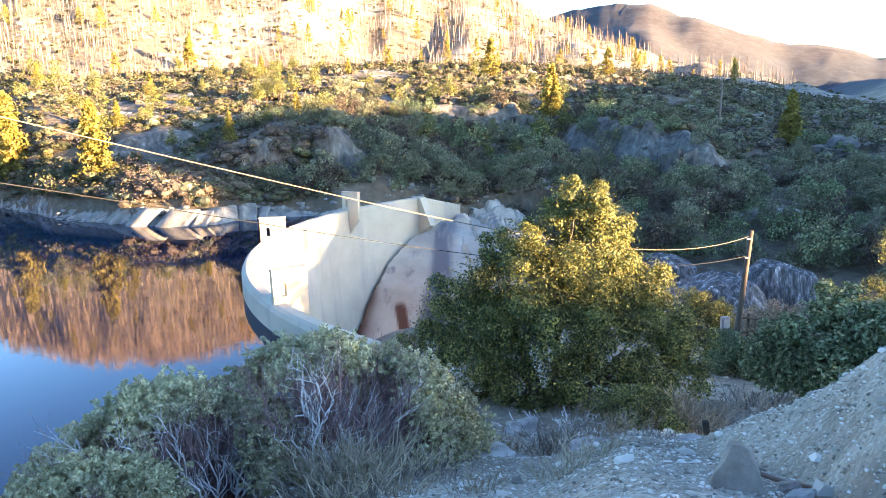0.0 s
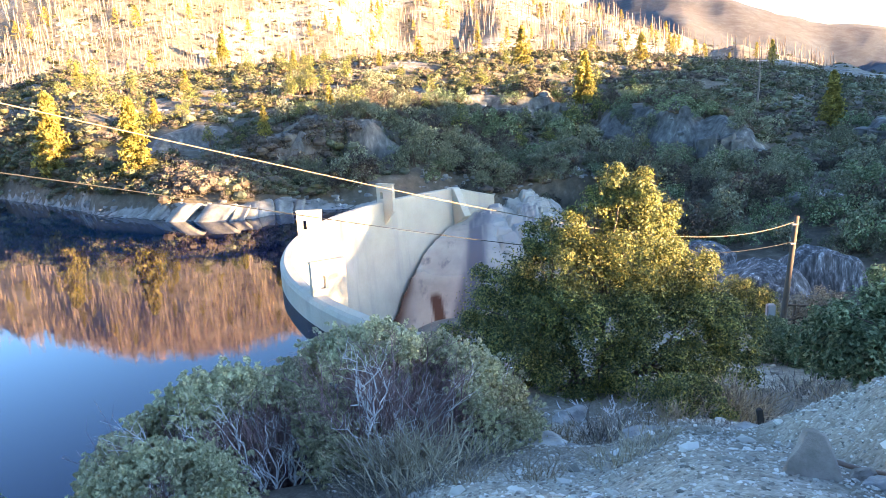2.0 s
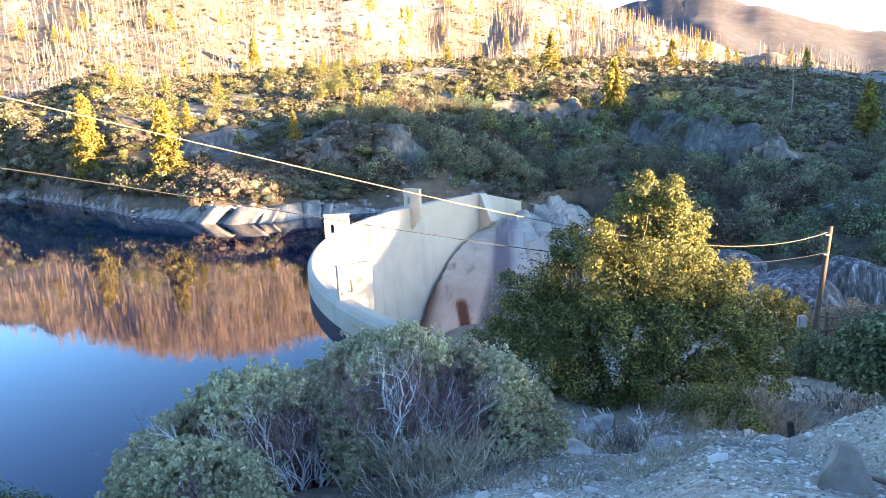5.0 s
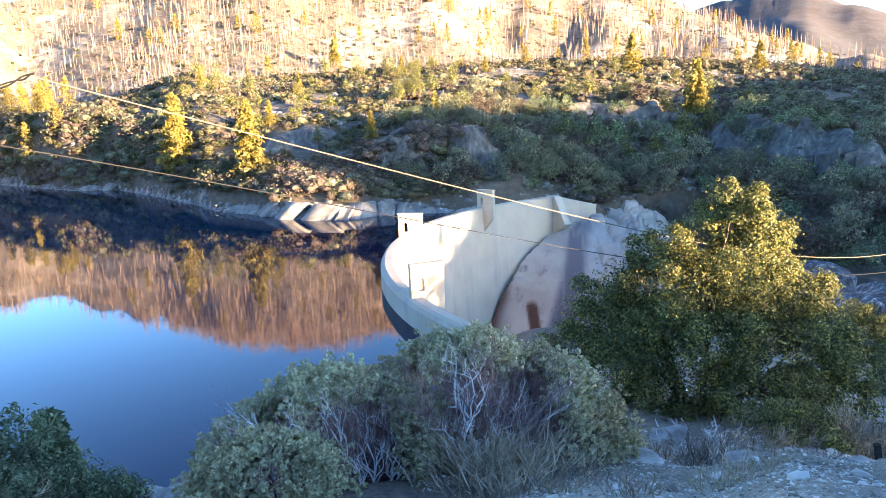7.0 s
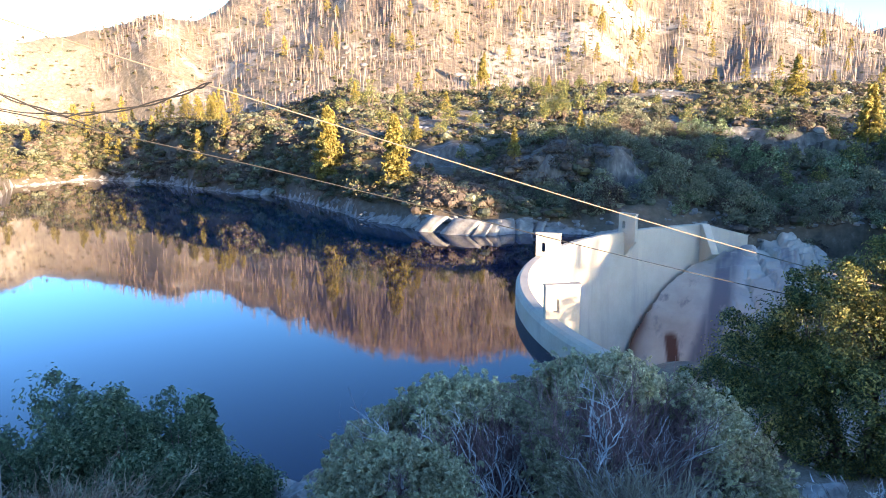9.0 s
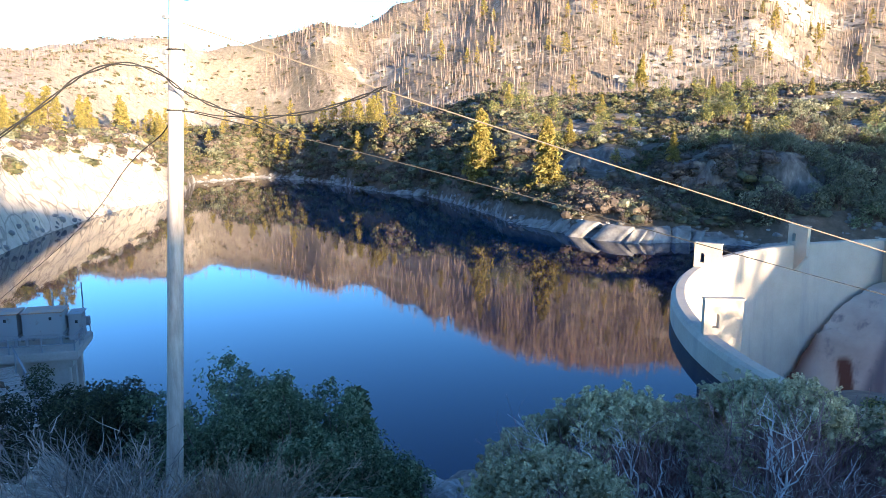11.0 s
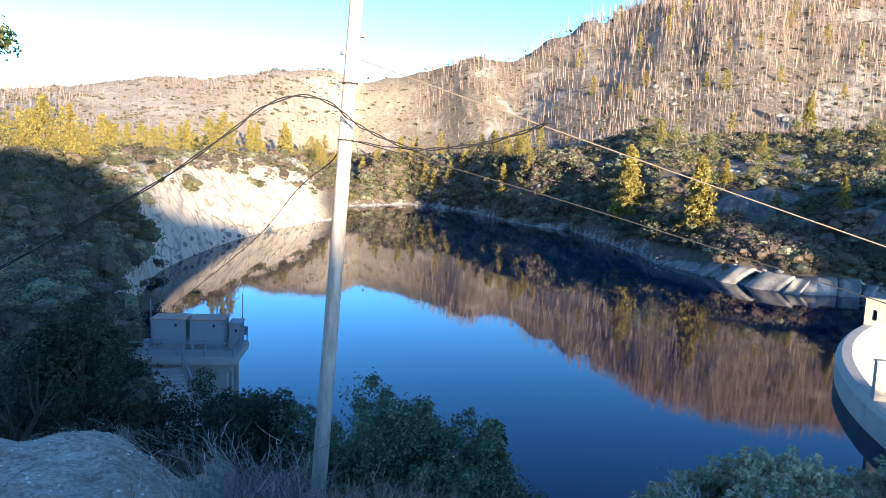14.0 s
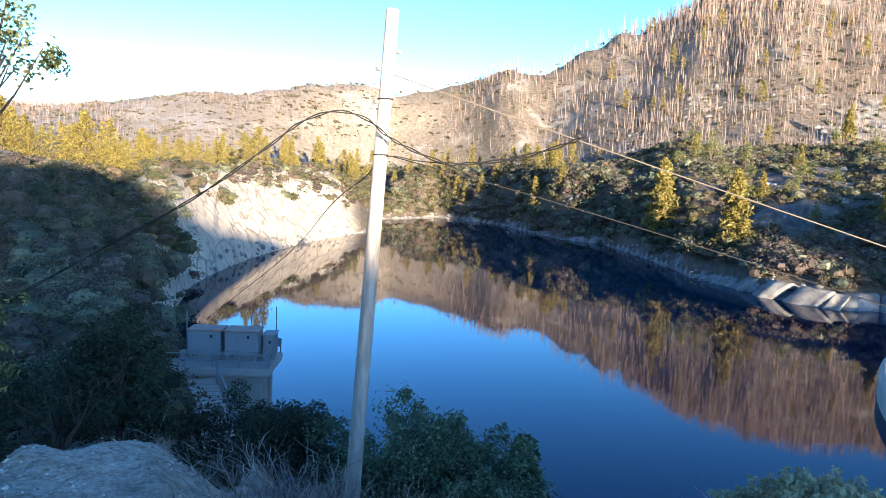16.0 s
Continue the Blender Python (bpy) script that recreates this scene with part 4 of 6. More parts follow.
# a wood of pines on the left bank and the far shore
gen = np.random.default_rng(21)
stands = [(a, gen.uniform(30, 80), gen.uniform(4.5, 9.5)) for a in np.linspace(54.5, 82, 19)]
for k in range(100):
    middle, back, reach = stands[k % len(stands)]
    az = middle + gen.normal(scale=0.8)
    r = max(np.interp(az, SHORE_AZ, SHORE_R) + back + gen.normal(scale=6), 112)
    tall = reach * gen.uniform(0.55, 1.1)
    copy_thing(far_kinds[gen.integers(3)], Matrix.Translation(ground_at(az, r)) @ Matrix.Rotation(gen.uniform(0, 6), 4, "Z") @ Matrix.Diagonal((tall, tall, tall, 1)))
for _ in range(34):
    az = gen.uniform(37, 53)
    r = np.interp(az, SHORE_AZ, SHORE_R) + gen.uniform(5, 45)
    tall = gen.uniform(3.5, 7)
    copy_thing(far_kinds[gen.integers(3)], Matrix.Translation(ground_at(az, r)) @ Matrix.Rotation(gen.uniform(0, 6), 4, "Z") @ Matrix.Diagonal((tall, tall, tall, 1)))
for _ in range(30):
    az = gen.uniform(-24, 36)
    r = gen.uniform(175, 290)
    tall = gen.uniform(3, 6)
    copy_thing(far_kinds[gen.integers(3)], Matrix.Translation(ground_at(az, r)) @ Matrix.Rotation(gen.uniform(0, 6), 4, "Z") @ Matrix.Diagonal((tall, tall, tall, 1)))
# unseen pines added on the crest behind the overlook to dapple the low sun on the dam
gen = np.random.default_rng(64)
for k in range(16):
    across_sun, along_sun = 45.0 + k * 1.2 + gen.uniform(-0.5, 0.5), gen.uniform(-154, -146)
    sa = radians(SUN_AZ)
    x, y = across_sun * -math.cos(sa) - along_sun * -math.sin(sa), across_sun * -math.sin(sa) - along_sun * math.cos(sa)
    tall = 2.6 + gen.uniform(-0.8, 2.2)
    copy_thing(pine_kinds[2 + k % 2], Matrix.Translation((x, y, float(height(x, y)))) @ Matrix.Rotation(gen.uniform(0, 6), 4, "Z") @ Matrix.Diagonal((tall, tall, tall, 1)))
gen = np.random.default_rng(90)
for _ in range(70):
    az, r = gen.uniform(-22, 36), gen.uniform(200, 335)
    tall = gen.uniform(3.5, 7)
    copy_thing(far_kinds[gen.integers(3)], Matrix.Translation(ground_at(az, r)) @ Matrix.Rotation(gen.uniform(0, 6), 4, "Z") @ Matrix.Diagonal((tall, tall, tall, 1)))
for p in pine_kinds + far_kinds:
    for o in (*p.children, p):
        bpy.data.objects.remove(o)


# broad-leaved trees and shrubs
def limbs_to(tips, base, gen, nodes=10, thick=0.07, wobble=0.05, sides=6):
    """Branches from a base through shared forks to the given tips."""
    tips, base = np.asarray(tips, float), np.asarray(base, float)
    pick = tips[gen.choice(len(tips), min(nodes, len(tips)), replace=False)]
    forks = base + (pick - base) * gen.uniform(0.4, 0.6, (len(pick), 1)) + gen.normal(scale=wobble, size=pick.shape)
    pieces = []

    def bent(a, b, r0, r1, n=5, s=sides):
        t = np.linspace(0, 1, n)[:, None]
        span = np.linalg.norm(b - a)
        line = a * (1 - t) + b * t + gen.normal(scale=wobble * span * 0.5, size=(n, 3)) * np.sin(np.pi * t)
        pieces.append(tube(line, np.linspace(r0, r1, n), s))

    for f in forks:
        start = base + gen.normal(scale=thick * 1.2, size=3) * [1, 1, 0.2]
        bent(start, f, thick * gen.uniform(0.7, 1.2), thick * 0.45, 6)
    for tip in tips:
        f = forks[np.argmin(np.linalg.norm(forks - tip, axis=1) + gen.uniform(0, 0.25, len(forks)))]
        bent(f, tip, thick * 0.3, thick * 0.06, 5, max(3, sides - 2))
    return gather(pieces)


def leafy_lumps(lumps, count, leaf, gen, inside=0.45, rough=0.16, width=0.55):
    """Leaves over lumps given as (x, y, z, radius)."""
    lumps = np.asarray(lumps, float)
    k = gen.choice(len(lumps), count, p=lumps[:, 3] ** 2 / np.sum(lumps[:, 3] ** 2))
    d = unit(gen.normal(size=(count, 3)) + [0, 0, 0.25])
    bump = 1 + rough * np.sin(d[:, :1] * 7 + k[:, None]) * np.cos(d[:, 1:2] * 8 + 2 * k[:, None]) + rough * np.sin(d[:, 2:] * 15 + k[:, None] * 3 + d[:, :1] * 11)
    reach = (1 - inside * gen.random((count, 1)) ** 1.7) * bump + gen.normal(scale=0.03, size=(count, 1))
    pts = lumps[k, :3] + d * lumps[k, 3:] * reach * [1, 1, 0.9]
    return leaf_cards(pts, d + [0, 0, 0.25] + gen.normal(scale=0.42, size=(count, 3)), leaf, leaf * width, gen)


def broad_tree(name, lumps, base, count, leaf, gen, leaf_mat, bark_mat, thick, label, category, group="", twigs=40):
    """A tree or shrub: limbs under it and a crown of leaves. Lumps are relative to the base."""
    tree = tagged(new(name), label, category, group)
    lumps = np.asarray(lumps, float)
    tips = []
    for x, y, z, rad in lumps:
        for _ in range(max(2, twigs // len(lumps))):
            tips.append(np.array([x, y, z]) + unit(gen.normal(size=3) + [0, 0, 0.3]) * rad * gen.uniform(0.5, 0.95))
    part("trunk", quick_mesh("trunk", *limbs_to(tips, (0, 0, -0.15), gen, 9, thick), bark_mat), bark_mat, tree)
    # each lump of the crown is a bunch of smaller clumps round a thin core
    bunch = []
    for x, y, z, rad in lumps:
        for d in unit(gen.normal(size=(9, 3)) + [0, 0, 0.3]):
            c = np.array([x, y, z]) + d * rad * gen.uniform(0.6, 1.02)
            bunch.append((*c, rad * gen.uniform(0.22, 0.4)))
    leaves = gather([leafy_lumps(bunch, int(count * 0.74), leaf, gen, 0.4), leafy_lumps(lumps, int(count * 0.26), leaf, gen, 0.6)])
    part("crown", quick_mesh("crown", *leaves, leaf_mat), leaf_mat, tree)
    tree.location = base
    return tree


def mound(gen, n, w, h, rad):
    """Lumps for a rounded shrub of that half width and height."""
    out = []
    for _ in range(n):
        a, q = gen.uniform(0, 6.28), math.sqrt(gen.random())
        out.append((math.cos(a) * q * w, math.sin(a) * q * w, max(rad * 0.5, h * (1 - 0.6 * q * q) - rad) * gen.uniform(0.75, 1.05), rad * gen.uniform(0.75, 1.2)))
    return out


# the live oak beyond the gravel, towards the dam; u runs across the view
OAK = ground_at(-8.5, 16.5)
OAK.z -= 0.4
across, away = Vector((math.cos(radians(8.5)), -math.sin(radians(8.5)), 0)), Vector((math.sin(radians(8.5)), math.cos(radians(8.5)), 0))
OAK_LUMPS = [(-0.6, 0.0, 4.2, 0.62), (-1.1, 0.1, 3.9, 0.55), (0.2, 0.2, 4.7, 0.62), (0.95, 0.0, 4.95, 0.62), (0.55, -0.1, 5.25, 0.5), (1.35, 0.2, 4.4, 0.65), (-1.6, 0.3, 3.1, 0.8), (-0.3, -0.6, 3.3, 0.95),
             (1.0, -0.3, 3.7, 0.95), (2.1, 0.3, 2.9, 0.95), (-2.4, 0.4, 2.2, 0.9), (-1.3, -0.7, 2.1, 1.05), (0.2, -1.0, 2.2, 1.05), (1.5, -0.7, 2.1, 1.05), (2.8, 0.1, 1.8, 0.9),
             (-2.9, 0.5, 1.2, 0.8), (-1.8, -0.5, 0.9, 0.9), (-0.3, -1.0, 0.9, 0.95), (1.0, -0.9, 0.9, 0.95), (2.4, -0.4, 0.8, 0.9), (3.2, 0.3, 0.8, 0.75), (-0.2, 0.9, 3.0, 1.2), (1.2, 0.9, 2.6, 1.2), (-1.6, 1.0, 1.6, 1.1),
             (-1.2, -1.3, 2.6, 0.4), (-2.2, -0.6, 0.3, 0.7), (-0.6, -1.3, 0.2, 0.7), (3.3, 0.6, 1.4, 0.6)]
oak_lumps = [((across * u + away * v).x, (across * u + away * v).y, z, rad) for u, v, z, rad in OAK_LUMPS]
broad_tree("oak_tree", oak_lumps, OAK, 140000, 0.078, np.random.default_rng(3), OAK_LEAF, BARK, 0.13,
           "dense dark green live oak on the slope above the dam", "oak tree", twigs=90)


# manzanitas on the slope: an umbrella of leaves over bare crooked branches
def crooked(a, b, r0, r1, gen, n=9, kink=0.07, sides=6):
    """A winding branch between two places."""
    t = np.linspace(0, 1, n)[:, None]
    span = np.linalg.norm(b - a)
    walk_off = np.cumsum(gen.normal(scale=kink * span / 2, size=(n, 3)), 0) * np.sin(np.pi * t)
    line = a * (1 - t) + b * t + walk_off + np.array([0, 0, 0.1 * span]) * np.sin(np.pi * t)
    return line, tube(line, r0 + (r1 - r0) * t[:, 0] ** 0.8, sides)


def bare_branch(root, tip, thick, gen, side=6):
    """A bare limb with side branches that fork into fine twigs, all winding."""
    line, skin = crooked(root, tip, thick, thick * 0.25, gen, 10)
    pieces = [skin]
    span = np.linalg.norm(tip - root)
    for _ in range(side):
        k = gen.integers(3, 10)
        along = unit(tip - root)
        end = line[k] + unit(along * 1.2 + gen.normal(scale=0.6, size=3) + [0, 0, 0.35]) * span * gen.uniform(0.22, 0.45)
        l2, s2 = crooked(line[k], end, thick * 0.42, thick * 0.14, gen, 6, 0.12, 4)
        pieces.append(s2)
        for _ in range(4):
            m = gen.integers(2, 6)
            end2 = l2[m] + unit(along + gen.normal(scale=0.75, size=3) + [0, 0, 0.3]) * span * gen.uniform(0.08, 0.2)
            pieces.append(crooked(l2[m], end2, thick * 0.17, thick * 0.07, gen, 4, 0.12, 3)[1])
    return gather(pieces)


def manzanita(base, wide, deep, tall, gen, twigs, silver, red, label, opening=0.7, root=(0.0, -0.55)):
    bush = tagged(new("manzanita_bush"), label, "bush", "manzanitas")
    a = gen.uniform(0, 2 * np.pi, twigs * 3)
    q = np.sqrt(gen.random(twigs * 3)) * (1 + 0.1 * np.sin(a * 5 + 1) + 0.07 * np.sin(a * 9))
    x, y = np.cos(a) * q, np.sin(a) * q
    h = np.sqrt(np.clip(1 - (q * 0.95) ** 2, 0.02, 1)) * (1 + 0.07 * np.sin(x * 9 + 1) * np.cos(y * 8))
    # the side towards the overlook stands open below the umbrella
    front = (y < 0.6 - 0.35 * np.abs(x)) & (x > -opening) & (x < opening * 0.7) & (h < 0.965)
    keep = np.flatnonzero(~front)[:twigs]
    x, y, h = x[keep] * wide, y[keep] * deep, h[keep] * tall
    tips = np.stack([x, y, h - gen.random(len(x)) ** 2 * 0.22], -1)
    foot = np.array([root[0], root[1] + 0.35, -0.1])
    # living limbs, dark red, under the leaves
    near = tips[tips[:, 1] < deep * 0.5]
    pick = near[gen.choice(len(near), red)]
    limbs = gather([bare_branch(foot + gen.normal(scale=0.14, size=3) * [1, 0.8, 0.2], p * 0.68, gen.uniform(0.02, 0.04), gen, 7) for p in pick])
    fan = []
    for u in gen.uniform(-1, 1, red // 2):
        tip = np.array([u * wide * opening * 1.05, -deep * (0.5 - 0.35 * u * u) + gen.normal(scale=0.2), tall * (0.9 - 0.4 * u * u) * gen.uniform(0.55, 1.0)])
        fan.append(bare_branch(foot + gen.normal(scale=0.2, size=3) * [1, 0.8, 0.2], tip, gen.uniform(0.012, 0.026), gen, 8))
    limbs = gather([limbs] + fan)
    part("stem", quick_mesh("stem", *limbs, RED_BARK, True), RED_BARK, bush, "dark red crooked manzanita branches")
    cen, nor = [], []
    for t in tips:
        for _ in range(6):
            c = t + gen.normal(scale=0.14, size=3) * [1, 1, 0.6]
            axis = unit(gen.normal(scale=0.5, size=3) + [0, 0, 0.9])
            d = unit(gen.normal(size=(9, 3)) + axis * 0.7)
            cen.append(c + d * 0.035)
            nor.append(np.cross(d, gen.normal(size=(9, 3))))
    part("foliage", quick_mesh("foliage", *leaf_cards(np.concatenate(cen), np.concatenate(nor), 0.07, 0.046, gen), MANZANITA_LEAF), MANZANITA_LEAF, bush, "grey-green upright leaves")
    for k in range(silver):
        # a fan of bleached limbs in the opening
        u = -1 + 2 * (k + gen.uniform(0.2, 0.8)) / silver
        tip = np.array([u * wide * opening * (1.1 if u < 0 else 0.85), -deep * (0.45 - 0.25 * u * u) + gen.normal(scale=0.12), tall * (0.84 - 0.45 * u * u) * gen.uniform(0.6, 1.0)])
        start = np.array([root[0], root[1] - 0.25, -0.05]) + gen.normal(scale=0.16, size=3) * [1, 0.5, 0.1]
        part("dead_branch", quick_mesh("dead_branch", *bare_branch(start, tip, gen.uniform(0.02, 0.044), gen, 10), DEAD_WOOD, True), DEAD_WOOD, bush, "bleached silver-white dead branch")
    bush.location = base
    return bush


MANZ = ground_at(10.8, 10.4)
manz = manzanita(MANZ, 2.45, 2.0, 2.3, np.random.default_rng(5), 1350, 11, 90, "broad grey-green manzanita with bare silvery dead branches", 0.8, (0.1, -1.0))
manz.rotation_euler = (0, 0, radians(10))
manzanita(ground_at(22.8, 9.9), 1.9, 1.5, 1.95, np.random.default_rng(6), 1000, 7, 50, "low spreading grey-green manzanita on the steep bank", 0.75, (0.5, -0.8)).rotation_euler = (0, 0, radians(26))
manzanita(ground_at(28.6, 8.5), 0.9, 0.9, 0.9, np.random.default_rng(9), 300, 2, 6, "low spreading grey-green manzanita on the steep bank", 0.2, (0.1, -0.2)).rotation_euler = (0, 0, radians(30))
# a young pine sprig at the water's edge
sprig = conifer("pine_sapling", np.random.default_rng(51), whorls=12, tufts=14, leaf=0.16, bare=0.1, spread=0.32, gaps=0.1)
tagged(sprig, "young dark green pine sapling above the water", "pine tree")
sprig.matrix_world = Matrix.Translation(ground_at(42.6, 18.6)) @ Matrix.Diagonal((3.3, 3.3, 3.3, 1))
for piece in sprig.children:
    if piece.name.startswith("crown"):
        piece.data.materials[0] = SHRUB_LEAF
# the shrubs round the foot of the pole and by the water
gen = np.random.default_rng(12)
broad_tree("bank_shrub", mound(gen, 46, 3.1, 3.5, 0.95) + [(-1.6, 0.2, 3.1, 0.7), (0.9, -0.6, 3.5, 0.55), (2.3, -0.8, 2.4, 0.8), (0.1, -1.6, 3.1, 0.6), (-2.6, -1.0, 2.4, 0.7), (1.7, 0.6, 3.1, 0.5)], ground_at(50.2, 16.6), 95000, 0.1, gen, SHRUB_LEAF, RED_BARK, 0.07, "dense blue-green shrub on the bank over the lake", "bush", twigs=60)
broad_tree("bank_shrub", mound(gen, 18, 1.2, 2.4, 0.75), ground_at(45.6, 17.2), 24000, 0.1, gen, SHRUB_LEAF, RED_BARK, 0.05, "dense blue-green shrub on the bank over the lake", "bush", twigs=30)
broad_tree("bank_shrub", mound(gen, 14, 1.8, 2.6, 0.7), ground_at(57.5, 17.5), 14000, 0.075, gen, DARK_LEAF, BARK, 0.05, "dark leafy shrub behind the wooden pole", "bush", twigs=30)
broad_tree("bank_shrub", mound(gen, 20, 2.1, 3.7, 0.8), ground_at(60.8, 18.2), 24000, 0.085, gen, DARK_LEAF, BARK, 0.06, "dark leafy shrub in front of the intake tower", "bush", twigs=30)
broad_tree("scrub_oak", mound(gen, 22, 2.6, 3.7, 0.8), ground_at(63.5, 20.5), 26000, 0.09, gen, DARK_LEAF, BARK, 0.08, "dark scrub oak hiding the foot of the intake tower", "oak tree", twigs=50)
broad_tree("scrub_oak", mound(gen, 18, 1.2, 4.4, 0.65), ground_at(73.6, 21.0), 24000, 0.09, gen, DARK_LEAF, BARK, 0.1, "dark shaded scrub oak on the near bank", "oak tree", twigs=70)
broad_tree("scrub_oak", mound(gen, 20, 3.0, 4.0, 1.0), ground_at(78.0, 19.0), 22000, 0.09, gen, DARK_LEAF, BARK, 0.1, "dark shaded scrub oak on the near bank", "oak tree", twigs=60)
# right of the oak
broad_tree("round_shrub", mound(gen, 26, 2.1, 3.5, 0.85), ground_at(-30.8, 20.5), 34000, 0.14, gen, SHRUB_LEAF, RED_BARK, 0.09, "large rounded bright green shrub beside the gravel track", "bush", twigs=70)
broad_tree("round_shrub", mound(gen, 10, 1.0, 1.3, 0.5), ground_at(-22.6, 23.0), 12150, 0.08, gen, SHRUB_LEAF, RED_BARK, 0.05, "low green shrub at the foot of the leaning pole", "bush", twigs=30)
broad_tree("low_shrub", mound(gen, 10, 0.75, 1.0, 0.4), ground_at(-15.6, 13.6), 9000, 0.06, gen, OAK_LEAF, BARK, 0.04, "low dark green shrub at the edge of the gravel", "bush", twigs=30)
broad_tree("russet_shrub", mound(gen, 12, 1.3, 2.6, 0.7), ground_at(-25.0, 30.0), 9000, 0.09, gen, DRY_BRUSH, BARK, 0.06, "russet brown shrub behind the leaning pole", "bush", twigs=30)
broad_tree("young_oak", mound(gen, 10, 1.1, 2.4, 0.6), ground_at(-20.4, 33.0), 9000, 0.1, gen, OAK_LEAF, BARK, 0.06, "small oak with a sunlit golden top", "oak tree", twigs=30)
broad_tree("young_oak", mound(gen, 14, 2.0, 5.4, 0.9), ground_at(-34.0, 33.0), 12000, 0.1, gen, OAK_LEAF, BARK, 0.08, "small oak with a sunlit golden top", "oak tree", twigs=30)
# the tree whose twigs hang into view over the near bank
broad_tree("bank_oak", [(1.25, 1.25, 5.3, 0.4), (1.0, 0.9, 5.9, 0.5), (0.6, 0.4, 5.6, 0.7), (0.0, -0.6, 4.9, 1.0), (0.3, 0.0, 3.8, 0.7), (1.0, 0.9, 2.4, 0.35), (0.9, 0.8, 1.7, 0.35), (-0.3, -0.8, 3.0, 1.0)], ground_at(87.0, 11.5), 9000, 0.07, np.random.default_rng(40), OAK_LEAF, BARK, 0.12,
           "oak with a few sunlit leaves over the near bank", "oak tree", twigs=60)

# oaks on the canyon side, each a copy of a few kinds
kinds = [broad_tree("canyon_oak", mound(gen, 9, 1.0, 1.7, 0.42), (0, 0, 0), 950, 0.14, gen, (GREY_OAK, SAGE, GREY_OAK, SHRUB_LEAF, SCRUB)[k], BARK, 0.05, "dark evergreen oak in the shaded canyon", "oak tree", "canyon oaks", 7) for k in range(5)]
gen = np.random.default_rng(77)
made = 0
while made < 250:
    az, r = gen.uniform(-36, 15), gen.uniform(62, 135)
    place = ground_at(az, r)
    if (-13 < place.x < 10 and 60 < place.y < 88) or r < np.interp(az, SHORE_AZ, SHORE_R) + 3 or (np.hypot(place.x - DAM_C[0], place.y - DAM_C[1]) < DAM_R + 2 and az > -6 and r < 84):
        continue
    if gen.random() < smooth(95, 135, r) * 0.75 or (-28 < az < -16 and r < 68):
        continue
    size = gen.uniform(1.3, 2.6)
    copy_thing(kinds[gen.integers(5)], Matrix.Translation(place) @ Matrix.Rotation(gen.uniform(0, 6), 4, "Z") @ Matrix.Diagonal((size, size, size * gen.uniform(0.8, 1.25), 1)))
    made += 1
for _ in range(46):
    az, r = gen.uniform(-10, 8.5), gen.uniform(87, 97)
    size = gen.uniform(1.1, 1.9)
    copy_thing(kinds[gen.integers(5)], Matrix.Translation(ground_at(az, r)) @ Matrix.Rotation(gen.uniform(0, 6), 4, "Z") @ Matrix.Diagonal((size, size, size, 1)))
# small oaks that rise into the last sun on the brow
brow_kinds = [broad_tree("brow_oak", mound(gen, 8, 0.75, 2.0, 0.42) + [(0.1, 0.0, 1.9, 0.4)], (0, 0, 0), 900, 0.13, gen, OAK_LEAF, BARK, 0.05, "small rounded oak catching the low sun on the slope", "oak tree", "small oaks on the brow", 7) for _ in range(3)]
for _ in range(62):
    az, r = gen.uniform(-14, 31), gen.uniform(97, 168)
    size = gen.uniform(0.9, 2.1)
    copy_thing(brow_kinds[gen.integers(3)], Matrix.Translation(ground_at(az, r)) @ Matrix.Rotation(gen.uniform(0, 6), 4, "Z") @ Matrix.Diagonal((size, size, size * gen.uniform(0.9, 1.3), 1)))
for p in kinds + brow_kinds:
    for o in (*p.children, p):
        bpy.data.objects.remove(o)


# a tall bare dead pine on the right-hand slope
def dead_tree(az, r, top, seed):
    g = np.random.default_rng(seed)
    tall = height_to(az, r, top)
    tree = tagged(new("dead_tree"), "tall bare dead pine with short broken branches", "dead tree")
    t = np.linspace(0, 1, 9)
    line = np.stack([0.2 * np.sin(t * 4), 0.15 * np.cos(t * 3), t * tall], -1)
    part("trunk", quick_mesh("trunk", *tube(line, 0.22 * (1 - 0.8 * t), 7), BURNT, True), BURNT, tree)
    for _ in range(26):
        h = g.uniform(0.3, 0.97)
        a = g.uniform(0, 6.28)
        length = (1.15 - h) * g.uniform(0.8, 2.4)
        p = np.array([np.interp(h, t, line[:, 0]), np.interp(h, t, line[:, 1]), h * tall])
        tip = p + np.array([math.cos(a), math.sin(a), g.uniform(-0.35, 0.3)]) * length
        part("branch", quick_mesh("branch", *tube(np.array([p, (p + tip) / 2 + g.normal(scale=0.08, size=3), tip]), [0.05, 0.035, 0.012], 4), BURNT), BURNT, tree)
    tree.location = ground_at(az, r)


dead_tree(-21.1, 140, 3.0, 1)
dead_tree(10.3, 119, 1.3, 2)

# ---- the wooden poles and their wires ----
def pole(base, top, r0, r1, material, label):
    thing = tagged(new("utility_pole"), label, "utility pole", "poles of the line")
    base, top = Vector(base), Vector(top)
    t = np.linspace(0, 1, 9)
    pts = np.array([list(base.lerp(top, k)) for k in t])
    verts, faces = tube(pts, r0 + (r1 - r0) * t, 14)
    bm = bmesh.new()
    bm.from_mesh(quick_mesh("shaft", verts, faces, material, True))
    bm.verts.ensure_lookup_table()
    bm.faces.new([bm.verts[i] for i in range(len(bm.verts) - 14, len(bm.verts))])
    for f in bm.faces:
        f.smooth = len(f.verts) == 4
    part("shaft", bm, material, thing)
    return thing


